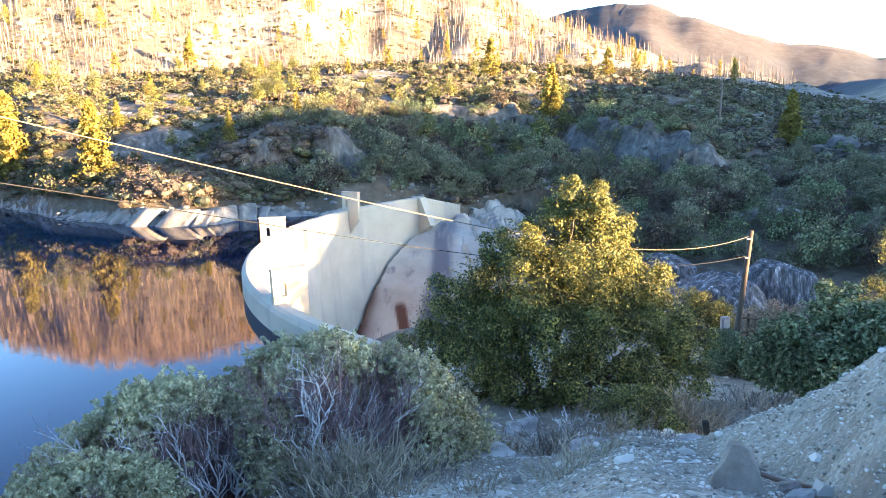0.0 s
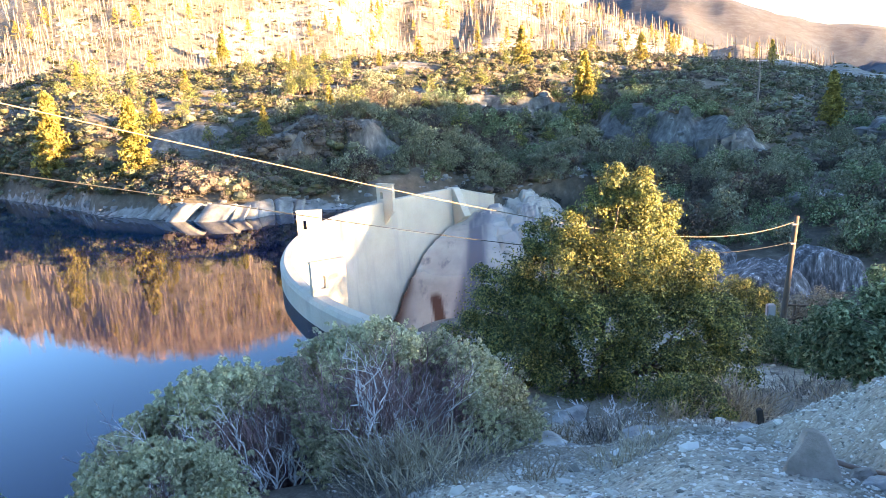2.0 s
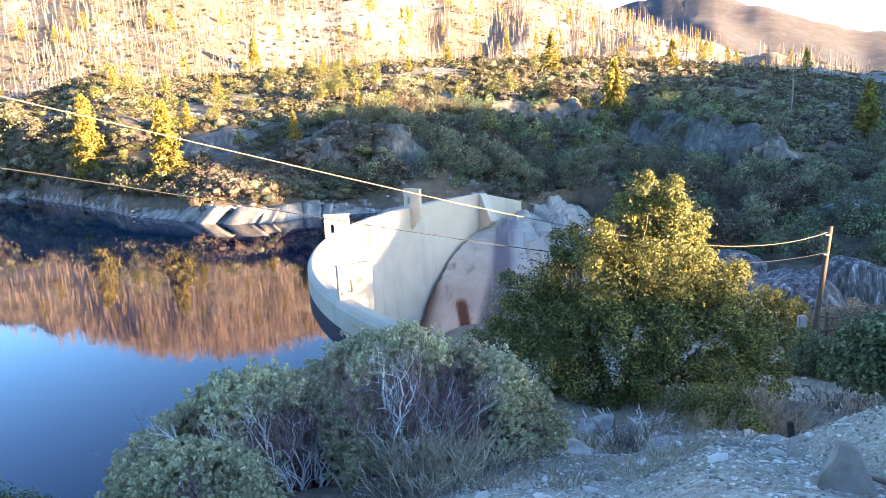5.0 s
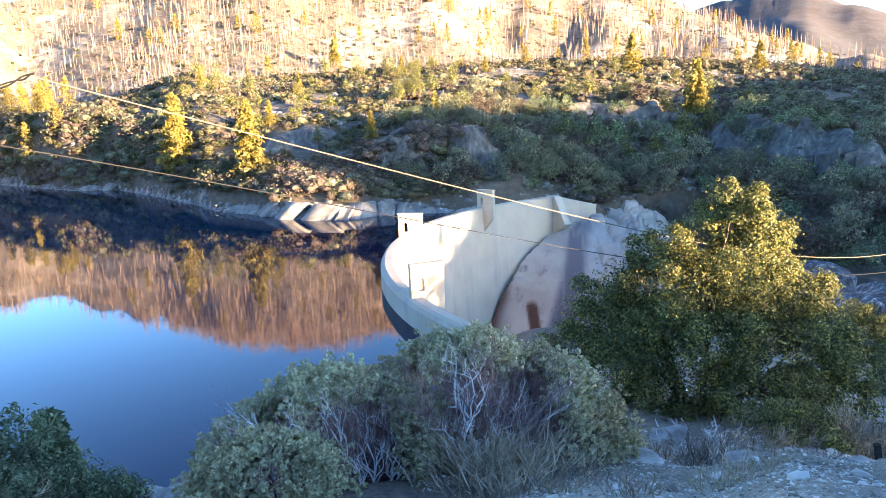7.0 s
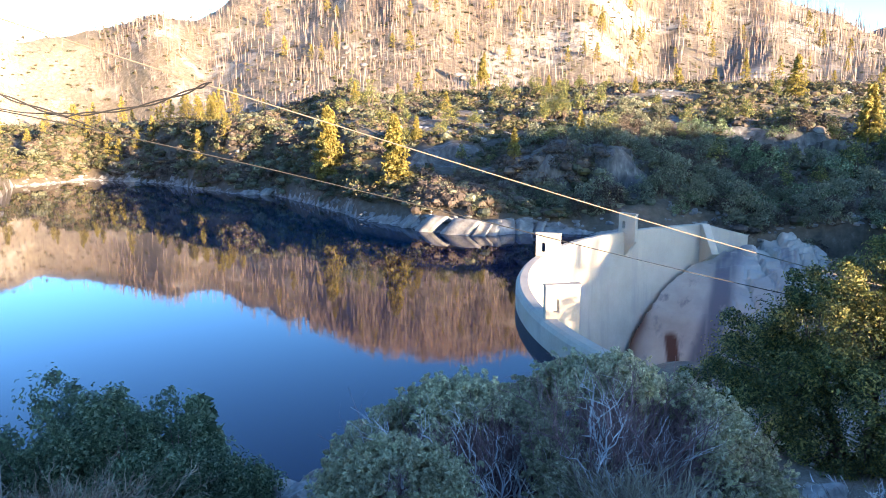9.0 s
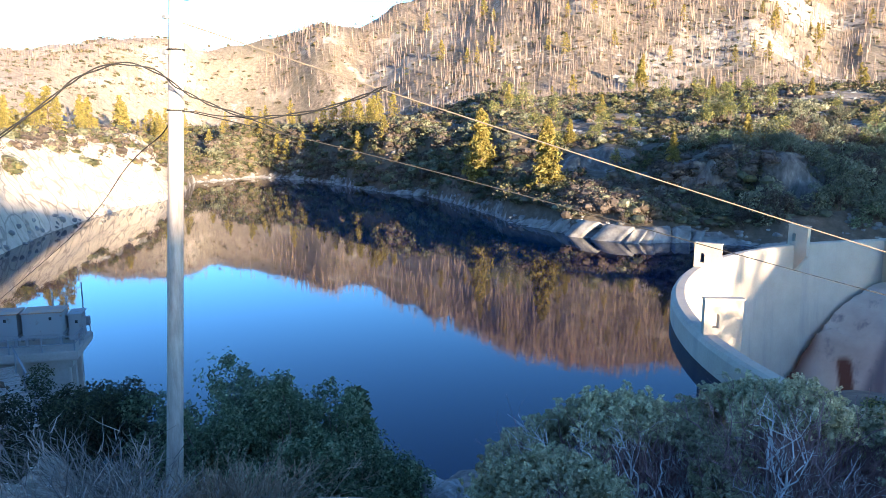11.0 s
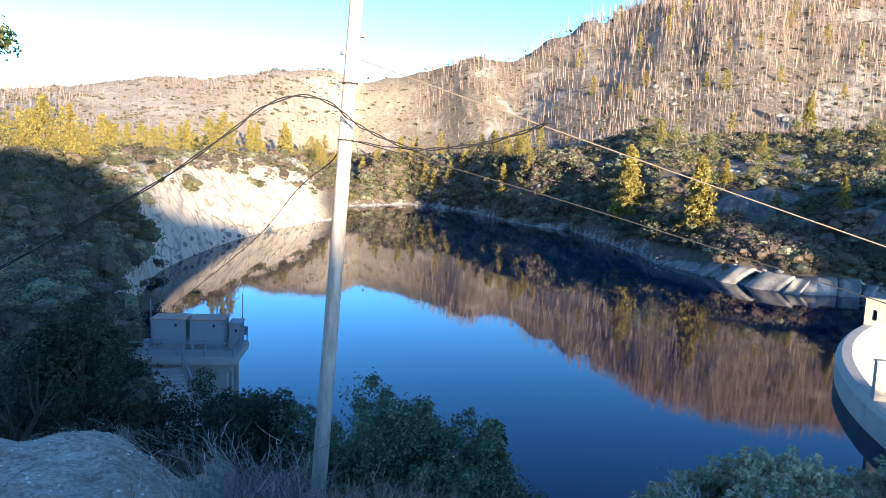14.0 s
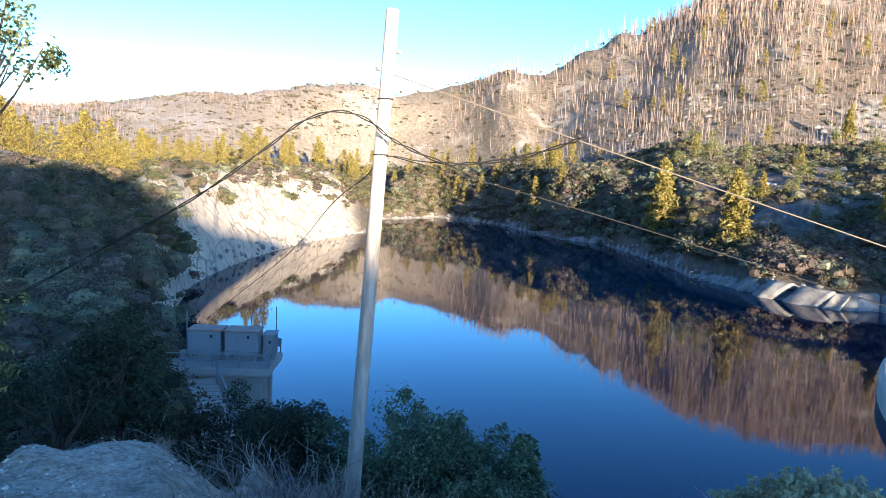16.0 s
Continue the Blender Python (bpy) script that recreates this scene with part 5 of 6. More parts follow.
LEFT_BASE, LEFT_TOP = (-11.13, 7.08, 5.2), (-10.79, 7.49, 14.75)
RIGHT_BASE, RIGHT_TOP = (10.88, 25.75, 1.5), (11.6, 26.4, 7.05)
pole_left = pole(LEFT_BASE, LEFT_TOP, 0.145, 0.115, POLE_WOOD, "weathered grey wooden utility pole on the bank")
pole_right = pole(RIGHT_BASE, RIGHT_TOP, 0.12, 0.095, CREOSOTE, "dark leaning wooden utility pole beside a grey box")


def on_pole(z):
    """A place on the near pole's axis at that height."""
    k = (z - LEFT_BASE[2]) / (LEFT_TOP[2] - LEFT_BASE[2])
    return Vector(LEFT_BASE).lerp(Vector(LEFT_TOP), k)


# small ironwork near the top of the near pole, and the clamps of its cables
def bolt(at, size, name, parent, material):
    return part(name, boxed([-s for s in size], size, min(size) * 0.3, Matrix.Translation(at)), material, parent)


for z, turn in ((14.05, 0.9), (13.75, -2.2), (13.2, -2.2)):
    bolt(on_pole(z) + Vector((math.cos(turn), math.sin(turn), 0)) * 0.15, (0.05, 0.05, 0.03), "bolt", pole_left, STEEL)
for z in (13.25, 12.3):
    ring = [on_pole(z) + Vector((math.cos(a), math.sin(a), 0)) * 0.128 for a in np.linspace(0, 2 * math.pi, 17)]
    part("band", quick_mesh("band", *tube([list(p) for p in ring], np.full(17, 0.014), 6), CABLE), CABLE, pole_left)
bolt(Vector((11.5, 26.3, 6.75)), (0.1, 0.03, 0.03), "hook", pole_right, STEEL)
bolt(Vector((11.42, 26.2, 6.05)), (0.09, 0.03, 0.03), "hook", pole_right, STEEL)


def wire(name, points, radius, material, label):
    points = np.asarray([list(p) for p in points], float)
    me = quick_mesh(name, *tube(points, np.full(len(points), radius), 6), material, True)
    return tagged(new(name, me), label, "wire", "wires of the line")


def slung(coefficients, n=50):
    """A wire between the two poles whose height is a curve of the way along."""
    t = np.linspace(0.004, 0.997, n)
    a, b = np.array((-10.85, 7.42)), np.array((11.53, 26.33))
    flat = a + (b - a) * t[:, None]
    return np.concatenate([flat, np.polyval(coefficients, t)[:, None]], 1)


def curve_through(points, n=60):
    """A smooth line through a few places."""
    p = np.array([list(q) for q in points], float)
    p = np.concatenate([[2 * p[0] - p[1]], p, [2 * p[-1] - p[-2]]])
    out = []
    for i in range(1, len(p) - 2):
        for t in np.linspace(0, 1, max(3, n // len(p)), endpoint=i == len(p) - 3):
            a, b, c, d = p[i - 1], p[i], p[i + 1], p[i + 2]
            out.append(0.5 * (2 * b + (c - a) * t + (2 * a - 5 * b + 4 * c - d) * t * t + (3 * b - a - 3 * c + d) * t ** 3))
    return out


wire("overhead_wire", slung((4.941, -4.22, 1.916, -9.495, 13.711)), 0.0125, WIRE, "thin pale overhead wire slung between two wooden poles")
wire("overhead_wire", slung((-1.183, 7.322, -5.948, -6.403, 12.314)), 0.01, CABLE, "thin dark overhead wire slung between two wooden poles")
# the loose cable that arches past the near pole, two strands twisted together
arch = [(-7.3, 8.3, 12.62), (-7.7, 8.3, 12.5), (-8.5, 8.2, 12.3), (-9.3, 8.0, 12.2), (-9.7, 7.8, 12.2), (-10.2, 7.5, 12.4), (-10.45, 7.2, 12.6), (-10.9, 7.05, 12.9), (-11.3, 6.7, 13.0), (-11.9, 6.4, 12.8), (-12.4, 6.1, 12.4), (-13.6, 5.4, 11.5), (-15.0, 4.5, 10.6), (-18.5, 2.6, 8.6)]
line = np.array([list(p) for p in curve_through(arch, 150)])
turns = np.linspace(0, 60, len(line))
for phase in (0.0, math.pi):
    off = np.stack([np.cos(turns + phase) * 0.012, np.cos(turns + phase) * 0.012, np.sin(turns + phase) * 0.02], -1)
    wire("loose_cable", line + off, 0.012, CABLE, "black twisted cable looping loosely past the pole")
# the lead that drops from the pole to the intake tower
wire("service_cable", curve_through([(-9.3, 8.2, 11.95), (-9.8, 7.95, 12.17), (-10.3, 7.7, 12.22), (-10.62, 7.5, 12.28), (-10.95, 7.4, 12.22), (-11.6, 7.6, 11.9), (-13.4, 8.1, 11.3), (-19.1, 10.3, 9.4), (-29.3, 12.6, 5.5)], 70), 0.01, CABLE,
     "thin black cable from the pole down to the intake tower")

# ---- rocks ----


def boulder_mesh(gen, size, material, subdivisions=3, jag=0.35, faceted=False):
    """A worn block of rock: a faceted, uneven lump."""
    bm = bmesh.new()
    bmesh.ops.create_icosphere(bm, subdivisions=subdivisions, radius=1.0)
    shift = Vector(gen.uniform(-50, 50, 3))
    planes = [(Vector(unit(gen.normal(size=3))), gen.uniform(0.55, 0.9)) for _ in range(9)]
    for v in bm.verts:
        d = v.co.normalized()
        reach = 1.0
        for normal, dist in planes:
            c = d.dot(normal)
            if c > 0.05:
                reach = min(reach, dist / c)
        reach *= 1 + jag * 0.35 * noise.noise(d * 1.7 + shift) + jag * 0.18 * noise.noise(d * 5 + shift)
        v.co = d * reach
        v.co = Vector((v.co.x * size[0], v.co.y * size[1], v.co.z * size[2]))
    for f in bm.faces:
        f.smooth = not faceted
    me = bpy.data.meshes.new("boulder")
    bm.to_mesh(me)
    bm.free()
    me.materials.append(material)
    return me


def rock_at(name, az, r, size, gen, material, label, sink=0.3, turn=None, tilt=0.0, subdivisions=4, lift=0.0):
    ob = tagged(new(name, boulder_mesh(gen, size, material, subdivisions, 0.45, True)), label, "rock")
    place = ground_at(az, r)
    ob.matrix_world = Matrix.Translation(place + Vector((0, 0, size[2] * (1 - 2 * sink) * 0.5 + lift))) @ Matrix.Rotation(gen.uniform(0, 6) if turn is None else radians(turn), 4, "Z") @ Matrix.Rotation(radians(tilt), 4, "X")
    return ob


gen = np.random.default_rng(31)
# by the water below the overlook
for az, r, size in ((38.3, 17.6, (0.5, 0.45, 0.42)), (36.7, 17.2, (0.55, 0.5, 0.45)), (35.2, 16.8, (0.6, 0.5, 0.45)), (37.5, 16.2, (0.7, 0.6, 0.5)), (39.6, 17.2, (0.4, 0.4, 0.35)), (35.8, 15.6, (0.6, 0.5, 0.4)), (34.3, 16.0, (0.4, 0.4, 0.3))):
    rock_at("boulder", az, r, size, gen, ROCK, "pale rounded granite boulder at the water's edge", lift=0.2)
rock_at("boulder", 33.5, 17.6, (0.9, 0.8, 0.6), gen, BROWN_ROCK, "dark wet boulder at the water's edge", lift=0.2)
# on the gravel
rock_at("boulder", -6.5, 13.2, (0.42, 0.35, 0.28), gen, ROCK, "grey granite boulder under the oak")
rock_at("flat_rock", -3.2, 10.4, (0.62, 0.35, 0.14), gen, ROCK, "flat pale rock lying in the gravel", turn=20)
rock_at("flat_rock", -5.2, 10.6, (0.4, 0.22, 0.1), gen, ROCK, "flat pale rock lying in the gravel", turn=-20)
rock_at("flat_rock", -12.2, 10.2, (0.4, 0.3, 0.1), gen, ROCK, "flat pale rock lying in the gravel", turn=10)
rock_at("flat_rock", -20.2, 11.6, (0.3, 0.16, 0.09), gen, ROCK, "flat pale rock lying in the gravel", turn=5)
rock_at("boulder", 18.3, 6.4, (0.55, 0.4, 0.3), gen, ROCK, "pale boulder beside the manzanita")


def upright_slab(az, r, wide, thick, tall, turn, tilt, label, gen):
    """A split slab of rock set on edge, its top broken to a blunt point."""
    bm = bmesh.new()
    outline = [(-0.62, -0.3), (0.66, -0.3), (0.6, 0.12), (0.42, 0.5), (0.3, 0.86), (0.02, 1.0), (-0.2, 0.94), (-0.3, 0.62), (-0.48, 0.3), (-0.6, 0.05)]
    rings = [[bm.verts.new((x * wide * f + gen.normal(scale=0.008), y, z * tall + gen.normal(scale=0.008))) for x, z in outline] for y, f in ((-thick / 2, 0.93), (0, 1.0), (thick / 2, 0.9))]
    bm.faces.new(rings[0])
    bm.faces.new(rings[2][::-1])
    for a, b in ((rings[0], rings[1]), (rings[1], rings[2])):
        for k in range(len(outline)):
            j = (k + 1) % len(outline)
            bm.faces.new((a[k], b[k], b[j], a[j]))
    bmesh.ops.recalc_face_normals(bm, faces=bm.faces)
    bmesh.ops.bevel(bm, geom=list(bm.edges), offset=0.006, segments=1, affect="EDGES")
    me = bpy.data.meshes.new("standing_stone")
    bm.to_mesh(me)
    bm.free()
    me.materials.append(BROWN_ROCK)
    ob = tagged(new("standing_stone", me), label, "rock")
    ob.matrix_world = Matrix.Translation(ground_at(az, r)) @ Matrix.Rotation(radians(turn), 4, "Z") @ Matrix.Rotation(radians(tilt), 4, "X")


upright_slab(-23.7, 5.05, 0.32, 0.09, 0.34, -20, -14, "upright brown slab of rock set in the gravel", gen)
rock_at("stone_block", -28.5, 5.3, (0.16, 0.1, 0.07), gen, ROCK, "small pale broken block at the foot of the bank", 0.2, 30, 20)
rock_at("stone_block", -27.4, 5.6, (0.12, 0.1, 0.08), gen, BROWN_ROCK, "small brown stone at the foot of the bank", 0.2)


# loose stones on the near ground
def stones(name, count, az_range, r_range, sizes, seed, label, near=True):
    g = np.random.default_rng(seed)
    base = []
    for _ in range(5):
        bm = bmesh.new()
        bmesh.ops.create_icosphere(bm, subdivisions=1, radius=1.0)
        v = np.array([list(w.co * g.uniform(0.5, 1.25)) for w in bm.verts]) * [1, g.uniform(0.5, 0.9), g.uniform(0.35, 0.6)]
        f = np.array([[w.index for w in face.verts] for face in bm.faces])
        bm.free()
        base.append((v, f))
    x, y, z, az, r = scatter(count, az_range, r_range, g)
    s = g.uniform(*sizes, len(x)) * (g.random(len(x)) ** 2 * 1.6 + 0.5)
    return stuff_of(name, base, (x, y, z), s, g, STONE, label, "stones", (0.7, 1.1), -0.15)


n_stone = Nodes("loose_stone")
island = n_stone.tree.nodes.new("ShaderNodeNewGeometry")
STONE = n_stone.finish(n_stone.ramp(island.outputs["Random Per Island"], [(0.0, (0.11, 0.095, 0.075)), (0.35, (0.27, 0.24, 0.2)), (0.7, (0.46, 0.43, 0.375)), (1.0, (0.62, 0.59, 0.53))]), 0.9, n_stone.noise(30, 4), 0.4, 0.01)
stones("gravel", 24000, (-38, 16), (3.0, 14), (0.007, 0.02), 3, "pale broken stones strewn over the slope")
stones("rubble", 900, (-38, 16), (5.0, 22), (0.03, 0.085), 4, "pale angular rubble on the slope")
stones("gravel_left", 1500, (56, 84), (2.5, 9), (0.008, 0.02), 5, "fine grit on the granite ledge")


# blocks along the far shore
def shore_blocks():
    g = np.random.default_rng(8)
    variants = []
    for _ in range(6):
        me = boulder_mesh(g, (1, g.uniform(0.6, 0.9), g.uniform(0.45, 0.75)), ROCK, 2)
        v = np.array([list(w.co) for w in me.vertices])
        f = np.array([list(p.vertices) for p in me.polygons])
        bpy.data.meshes.remove(me)
        variants.append((v, f))
    az = np.concatenate([g.uniform(8.5, 53, 260), g.uniform(54, 69, 60)])
    r = np.interp(az, SHORE_AZ, SHORE_R) + g.uniform(-0.5, 3.2, len(az))
    x, y = -np.sin(np.radians(az)) * r, np.cos(np.radians(az)) * r
    stuff_of("shore_rocks", variants, (x, y, height(x, y)), g.uniform(0.2, 0.7, len(x)), g, GREY_ROCK, "grey granite blocks along the waterline", "rocks", (0.7, 1.1), 0.1)
    # outcrops on the slope
    def bare(x, y, az, r):
        return (fbm(x, y, 16, 4, 31) > 0.12) & (r > np.interp(az, SHORE_AZ, SHORE_R) + 6)
    x, y, z, az, r = scatter(2600, (-36, 60), (70, 230), g, bare)
    keep = slice(0, 1100)
    stuff_of("outcrop_rocks", variants, (x[keep], y[keep], z[keep]), g.uniform(0.4, 1.6, len(x[keep])), g, GREY_ROCK, "grey granite blocks and ledges among the shrubs", "rocks", (0.6, 1.0), 0.2)
    # broken blocks where the dam meets the far side
    k = 420
    x, y = g.uniform(-7, 22, k), g.uniform(84.5, 95, k)
    stuff_of("abutment_rocks", variants, (x, y, height(x, y)), g.uniform(0.2, 0.65, k), g, GREY_ROCK, "broken granite blocks above the end of the dam", "rocks", (0.6, 1.0), 0.1)


shore_blocks()


# bare sloping sheets of granite along the waterline
def shore_slab(az, wide, tall, deep, shear, gen):
    """A sheet that dips into the lake: rounded above, its ends cut slantwise along joints."""
    rs = float(np.interp(az, SHORE_AZ, SHORE_R))
    step = 1.2
    r0, r1 = (float(np.interp(az + q, SHORE_AZ, SHORE_R)) for q in (-step, step))
    a, b = ((-math.sin(radians(az + q)) * w, math.cos(radians(az + q)) * w) for q, w in ((-step, r0), (step, r1)))
    along = unit(np.array([b[0] - a[0], b[1] - a[1], 0.0]))
    inland = np.array([-math.sin(radians(az)), math.cos(radians(az)), 0.0])
    inland = unit(inland - along * inland.dot(along))
    base = inland * 0 + np.array([-math.sin(radians(az)) * rs, math.cos(radians(az)) * rs, 0.0])
    cols, rows = 13, 11
    u, v = np.meshgrid(np.linspace(-1, 1, cols), np.linspace(0, 1, rows))
    z = -1.0 + (tall + 1.0) * np.sin(v * math.pi * 0.56) ** 1.1
    out = -1.4 + deep * v + 0.25 * np.sin(u * 3 + gen.uniform(0, 6))
    edge = smooth(0.86, 1.0, np.abs(u))
    z = z - edge * 0.4 - 0.35 * smooth(0.8, 1, v)
    out = out + edge * 0.25
    place = u * wide * 0.5 + shear * (z + 1.0)
    wob = 0.1 * fbm(place + 13 * az, out * 2 + 7, 1.3, 3, 6)
    pts = base + along * place[..., None] + inland * (out + wob)[..., None]
    pts[..., 2] = z + 0.9 * wob + gen.uniform(-0.08, 0.08)
    i, j = np.meshgrid(np.arange(rows - 1), np.arange(cols - 1), indexing="ij")
    q = np.stack([i * cols + j, i * cols + j + 1, (i + 1) * cols + j + 1, (i + 1) * cols + j], -1).reshape(-1, 4)
    me = quick_mesh("shore_slab", pts.reshape(-1, 3), q, SLAB_ROCK, True)
    return tagged(new("shore_slab", me), "pale smooth granite slab sloping into the lake", "rock", "slabs along the shore")


SLAB_ROCK = rock_material("bleached_granite", (0.09, 0.087, 0.08), (0.19, 0.183, 0.168), (0.3, 0.29, 0.268), 0.9)
gen = np.random.default_rng(58)
az = 14.3
while az < 27.8:
    wide = gen.uniform(1.6, 4.4) if az > 14.5 else gen.uniform(0.8, 2.0)
    shore_slab(az + math.degrees(wide * 0.5 / 81), wide, gen.uniform(1.15, 1.9) * (1.0 if az > 14.5 else 0.7), gen.uniform(3.2, 4.2), -0.55 + gen.uniform(-0.12, 0.12), gen)
    az += math.degrees((wide - gen.uniform(0.05, 0.3)) / 81)
for az in (33.5, 36.0, 37.2, 40.0, 45.5):
    shore_slab(az, gen.uniform(2.0, 4.0), gen.uniform(0.6, 1.2), 3.0, -0.4, gen)

# streaked granite dome down in the canyon
def streaked_cliff():
    n = Nodes("streaked_granite")
    streak = n.noise(3.2, 5, 0.65, (1, 1, 0.05))
    color = n.ramp(streak, [(0.4, (0.02, 0.02, 0.022)), (0.53, (0.08, 0.08, 0.085)), (0.62, (0.2, 0.2, 0.21)), (0.72, (0.6, 0.6, 0.6))])
    mat = n.finish(color, 0.75, streak, 0.5, 0.1)
    for az, r, size in ((-20.5, 58, (5.2, 3.5, 4.6)), (-25.6, 62, (4.2, 3.0, 4.6)), (-17.6, 66, (4.0, 3.0, 4.0))):
        ob = tagged(new("granite_dome", boulder_mesh(np.random.default_rng(int(r)), size, mat, 5, 0.25)), "granite dome with black and white water streaks", "rock")
        place = ground_at(az, r)
        ob.matrix_world = Matrix.Translation((place.x, place.y, min(place.z + 1.0, -5.6))) @ Matrix.Rotation(radians(az), 4, "Z")


streaked_cliff()

# cliffs and slabs that break the opposite slope
def crag_mesh(gen, size, material, blocks=8):
    """A ledge of jointed granite: angular blocks set side by side into the slope."""
    pieces = []
    for k in range(blocks):
        u = -1 + 2 * (k + 0.5) / blocks
        w = size[0] / blocks * gen.uniform(1.3, 2.6)
        bm = boxed((-1, -1, -1), (1, 1, 1))
        bmesh.ops.bevel(bm, geom=list(bm.edges), offset=0.18, segments=1, affect="EDGES")
        bmesh.ops.triangulate(bm, faces=list(bm.faces))
        v = np.array([list(p.co) for p in bm.verts])
        f = np.array([[p.index for p in face.verts] for face in bm.faces])
        bm.free()
        v = v * gen.uniform(0.78, 1.12, v.shape) * [w, size[1] * gen.uniform(0.5, 0.9), size[2] * gen.uniform(0.45, 1.0) * (1 - 0.45 * u * u)]
        v[:, 2] += 0.25 * v[:, 0] * gen.normal() * (v[:, 2] > 0)
        turn = gen.normal(scale=0.3)
        c, d = math.cos(turn), math.sin(turn)
        v = np.stack([v[:, 0] * c - v[:, 1] * d + u * size[0], v[:, 0] * d + v[:, 1] * c + gen.normal(scale=size[1] * 0.3), v[:, 2] + gen.uniform(-0.3, 0.2) * size[2]], -1)
        pieces.append(quick_mesh("rock_block", v, f, material))
    return pieces


for k, (az, r, size, dz) in enumerate((
                                      (-25.0, 84, (3.5, 2.0, 1.4), -0.2), (22.0, 118, (4.5, 2.0, 1.2), -0.5))):
    ob = tagged(new("rock_outcrop"), "grey jointed granite outcrop on the brushy slope", "rock")
    for block in crag_mesh(np.random.default_rng(100 + k), size, GREY_ROCK):
        part("rock_block", block, GREY_ROCK, ob)
    place = ground_at(az, r)
    ob.matrix_world = Matrix.Translation(place + Vector((0, 0, dz))) @ Matrix.Rotation(radians(az + np.random.default_rng(k).uniform(-15, 15)), 4, "Z")
DARK_ROCK = rock_material("dark_granite", (0.035, 0.033, 0.031), (0.085, 0.081, 0.076), (0.16, 0.153, 0.144), 0.8)
gen = np.random.default_rng(140)
for a0, a1, r0, r1, run, rise in CLIFFS[:4]:
    count = int((a1 - a0) / 2.6)
    for k in range(count):
        q = (k + 0.5) / count
        az, r = a0 + (a1 - a0) * q, r0 + (r1 - r0) * q + gen.uniform(0.4, 1.6)
        tall = rise * 0.55 * (0.6 + 0.4 * math.sin(math.pi * q)) * gen.uniform(0.7, 1.1)
        ob = tagged(new("rock_outcrop"), "dark jointed granite face on the brushy slope", "rock", "granite faces on the slope")
        for block in crag_mesh(gen, (2.6, run * 0.4 + 0.4, tall), DARK_ROCK, 5):
            part("rock_block", block, DARK_ROCK, ob)
        ob.matrix_world = Matrix.Translation(ground_at(az, r) + Vector((0, 0, -0.25 * tall))) @ Matrix.Rotation(radians(az), 4, "Z")
stones("bank_stones", 1400, (-42, -23), (3.8, 9.5), (0.008, 0.022), 6, "pale broken stones on the bare bank")

# ---- the intake tower in the lake ----
tower = tagged(new("intake_tower"), "concrete intake tower with grey steel cabinets and railing in the lake", "intake tower")
tower.matrix_world = Matrix(((-0.66, -0.75, 0, -28.87), (-0.75, 0.66, 0, 15.15), (0, 0, 1, 3.0), (0, 0, 0, 1)))


def tower_bar(name, a, b, radius, parent, material, label=""):
    return part(name, quick_mesh(name, *tube(np.array([a, b], float), [radius, radius], 8), material, True), material, parent, label)


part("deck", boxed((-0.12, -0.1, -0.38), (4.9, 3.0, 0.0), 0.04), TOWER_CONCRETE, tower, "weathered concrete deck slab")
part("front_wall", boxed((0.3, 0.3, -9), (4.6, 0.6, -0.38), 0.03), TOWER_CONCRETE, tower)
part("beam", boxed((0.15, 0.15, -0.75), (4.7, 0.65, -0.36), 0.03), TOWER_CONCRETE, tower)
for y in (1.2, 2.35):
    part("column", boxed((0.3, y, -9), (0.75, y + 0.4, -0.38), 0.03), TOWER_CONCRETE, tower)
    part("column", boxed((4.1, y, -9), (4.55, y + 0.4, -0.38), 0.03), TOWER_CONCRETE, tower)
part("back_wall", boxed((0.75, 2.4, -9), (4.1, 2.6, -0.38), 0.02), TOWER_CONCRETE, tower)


def cabinet(x, y, w, d, h, lift, roof_material):
    body = part("cabinet", boxed((x, y, lift), (x + w, y + d, lift + h), 0.02), STEEL, tower, "grey painted steel cabinet")
    part("roof", boxed((x - 0.06, y - 0.06, lift + h), (x + w + 0.06, y + d + 0.06, lift + h + 0.05), 0.015), roof_material, body, "rusty sheet roof")
    part("padlock", boxed((x + w * 0.25, y - 0.05, lift + h * 0.68), (x + w * 0.25 + 0.1, y - 0.01, lift + h * 0.68 + 0.13), 0.01), CABLE, body)
    if lift > 0.1:
        part("skid", boxed((x - 0.05, y - 0.02, lift - 0.1), (x + w + 0.05, y + d + 0.02, lift - 0.005), 0.01), STEEL, body)
        for dx in (0.05, w - 0.17):
            for dy in (0.05, d - 0.17):
                part("leg", boxed((x + dx, y + dy, 0), (x + dx + 0.12, y + dy + 0.12, lift - 0.08), 0.01), STEEL, body)
    return body


cabinet(0.62, 0.95, 1.5, 1.1, 0.92, 0.48, ROOF_RUST)
cabinet(2.3, 0.95, 1.5, 1.1, 0.92, 0.48, ROOF_RUST)
cabinet(0.02, 1.55, 0.5, 0.95, 1.12, 0.0, STEEL)
# railing along the front and the lake side
for x in (0.0, 1.2, 2.4, 3.6, 4.75):
    tower_bar("rail_post", (x, 0.0, 0), (x, 0.0, 0.62), 0.028, tower, STEEL)
for y in (0.75, 1.5, 2.9):
    tower_bar("rail_post", (-0.04, y, 0), (-0.04, y, 0.62), 0.028, tower, STEEL)
for z in (0.32, 0.6):
    tower_bar("rail", (-0.05, 0.0, z), (4.8, 0.0, z), 0.024, tower, STEEL)
    tower_bar("rail", (-0.04, 0.0, z), (-0.04, 1.5, z), 0.024, tower, STEEL)
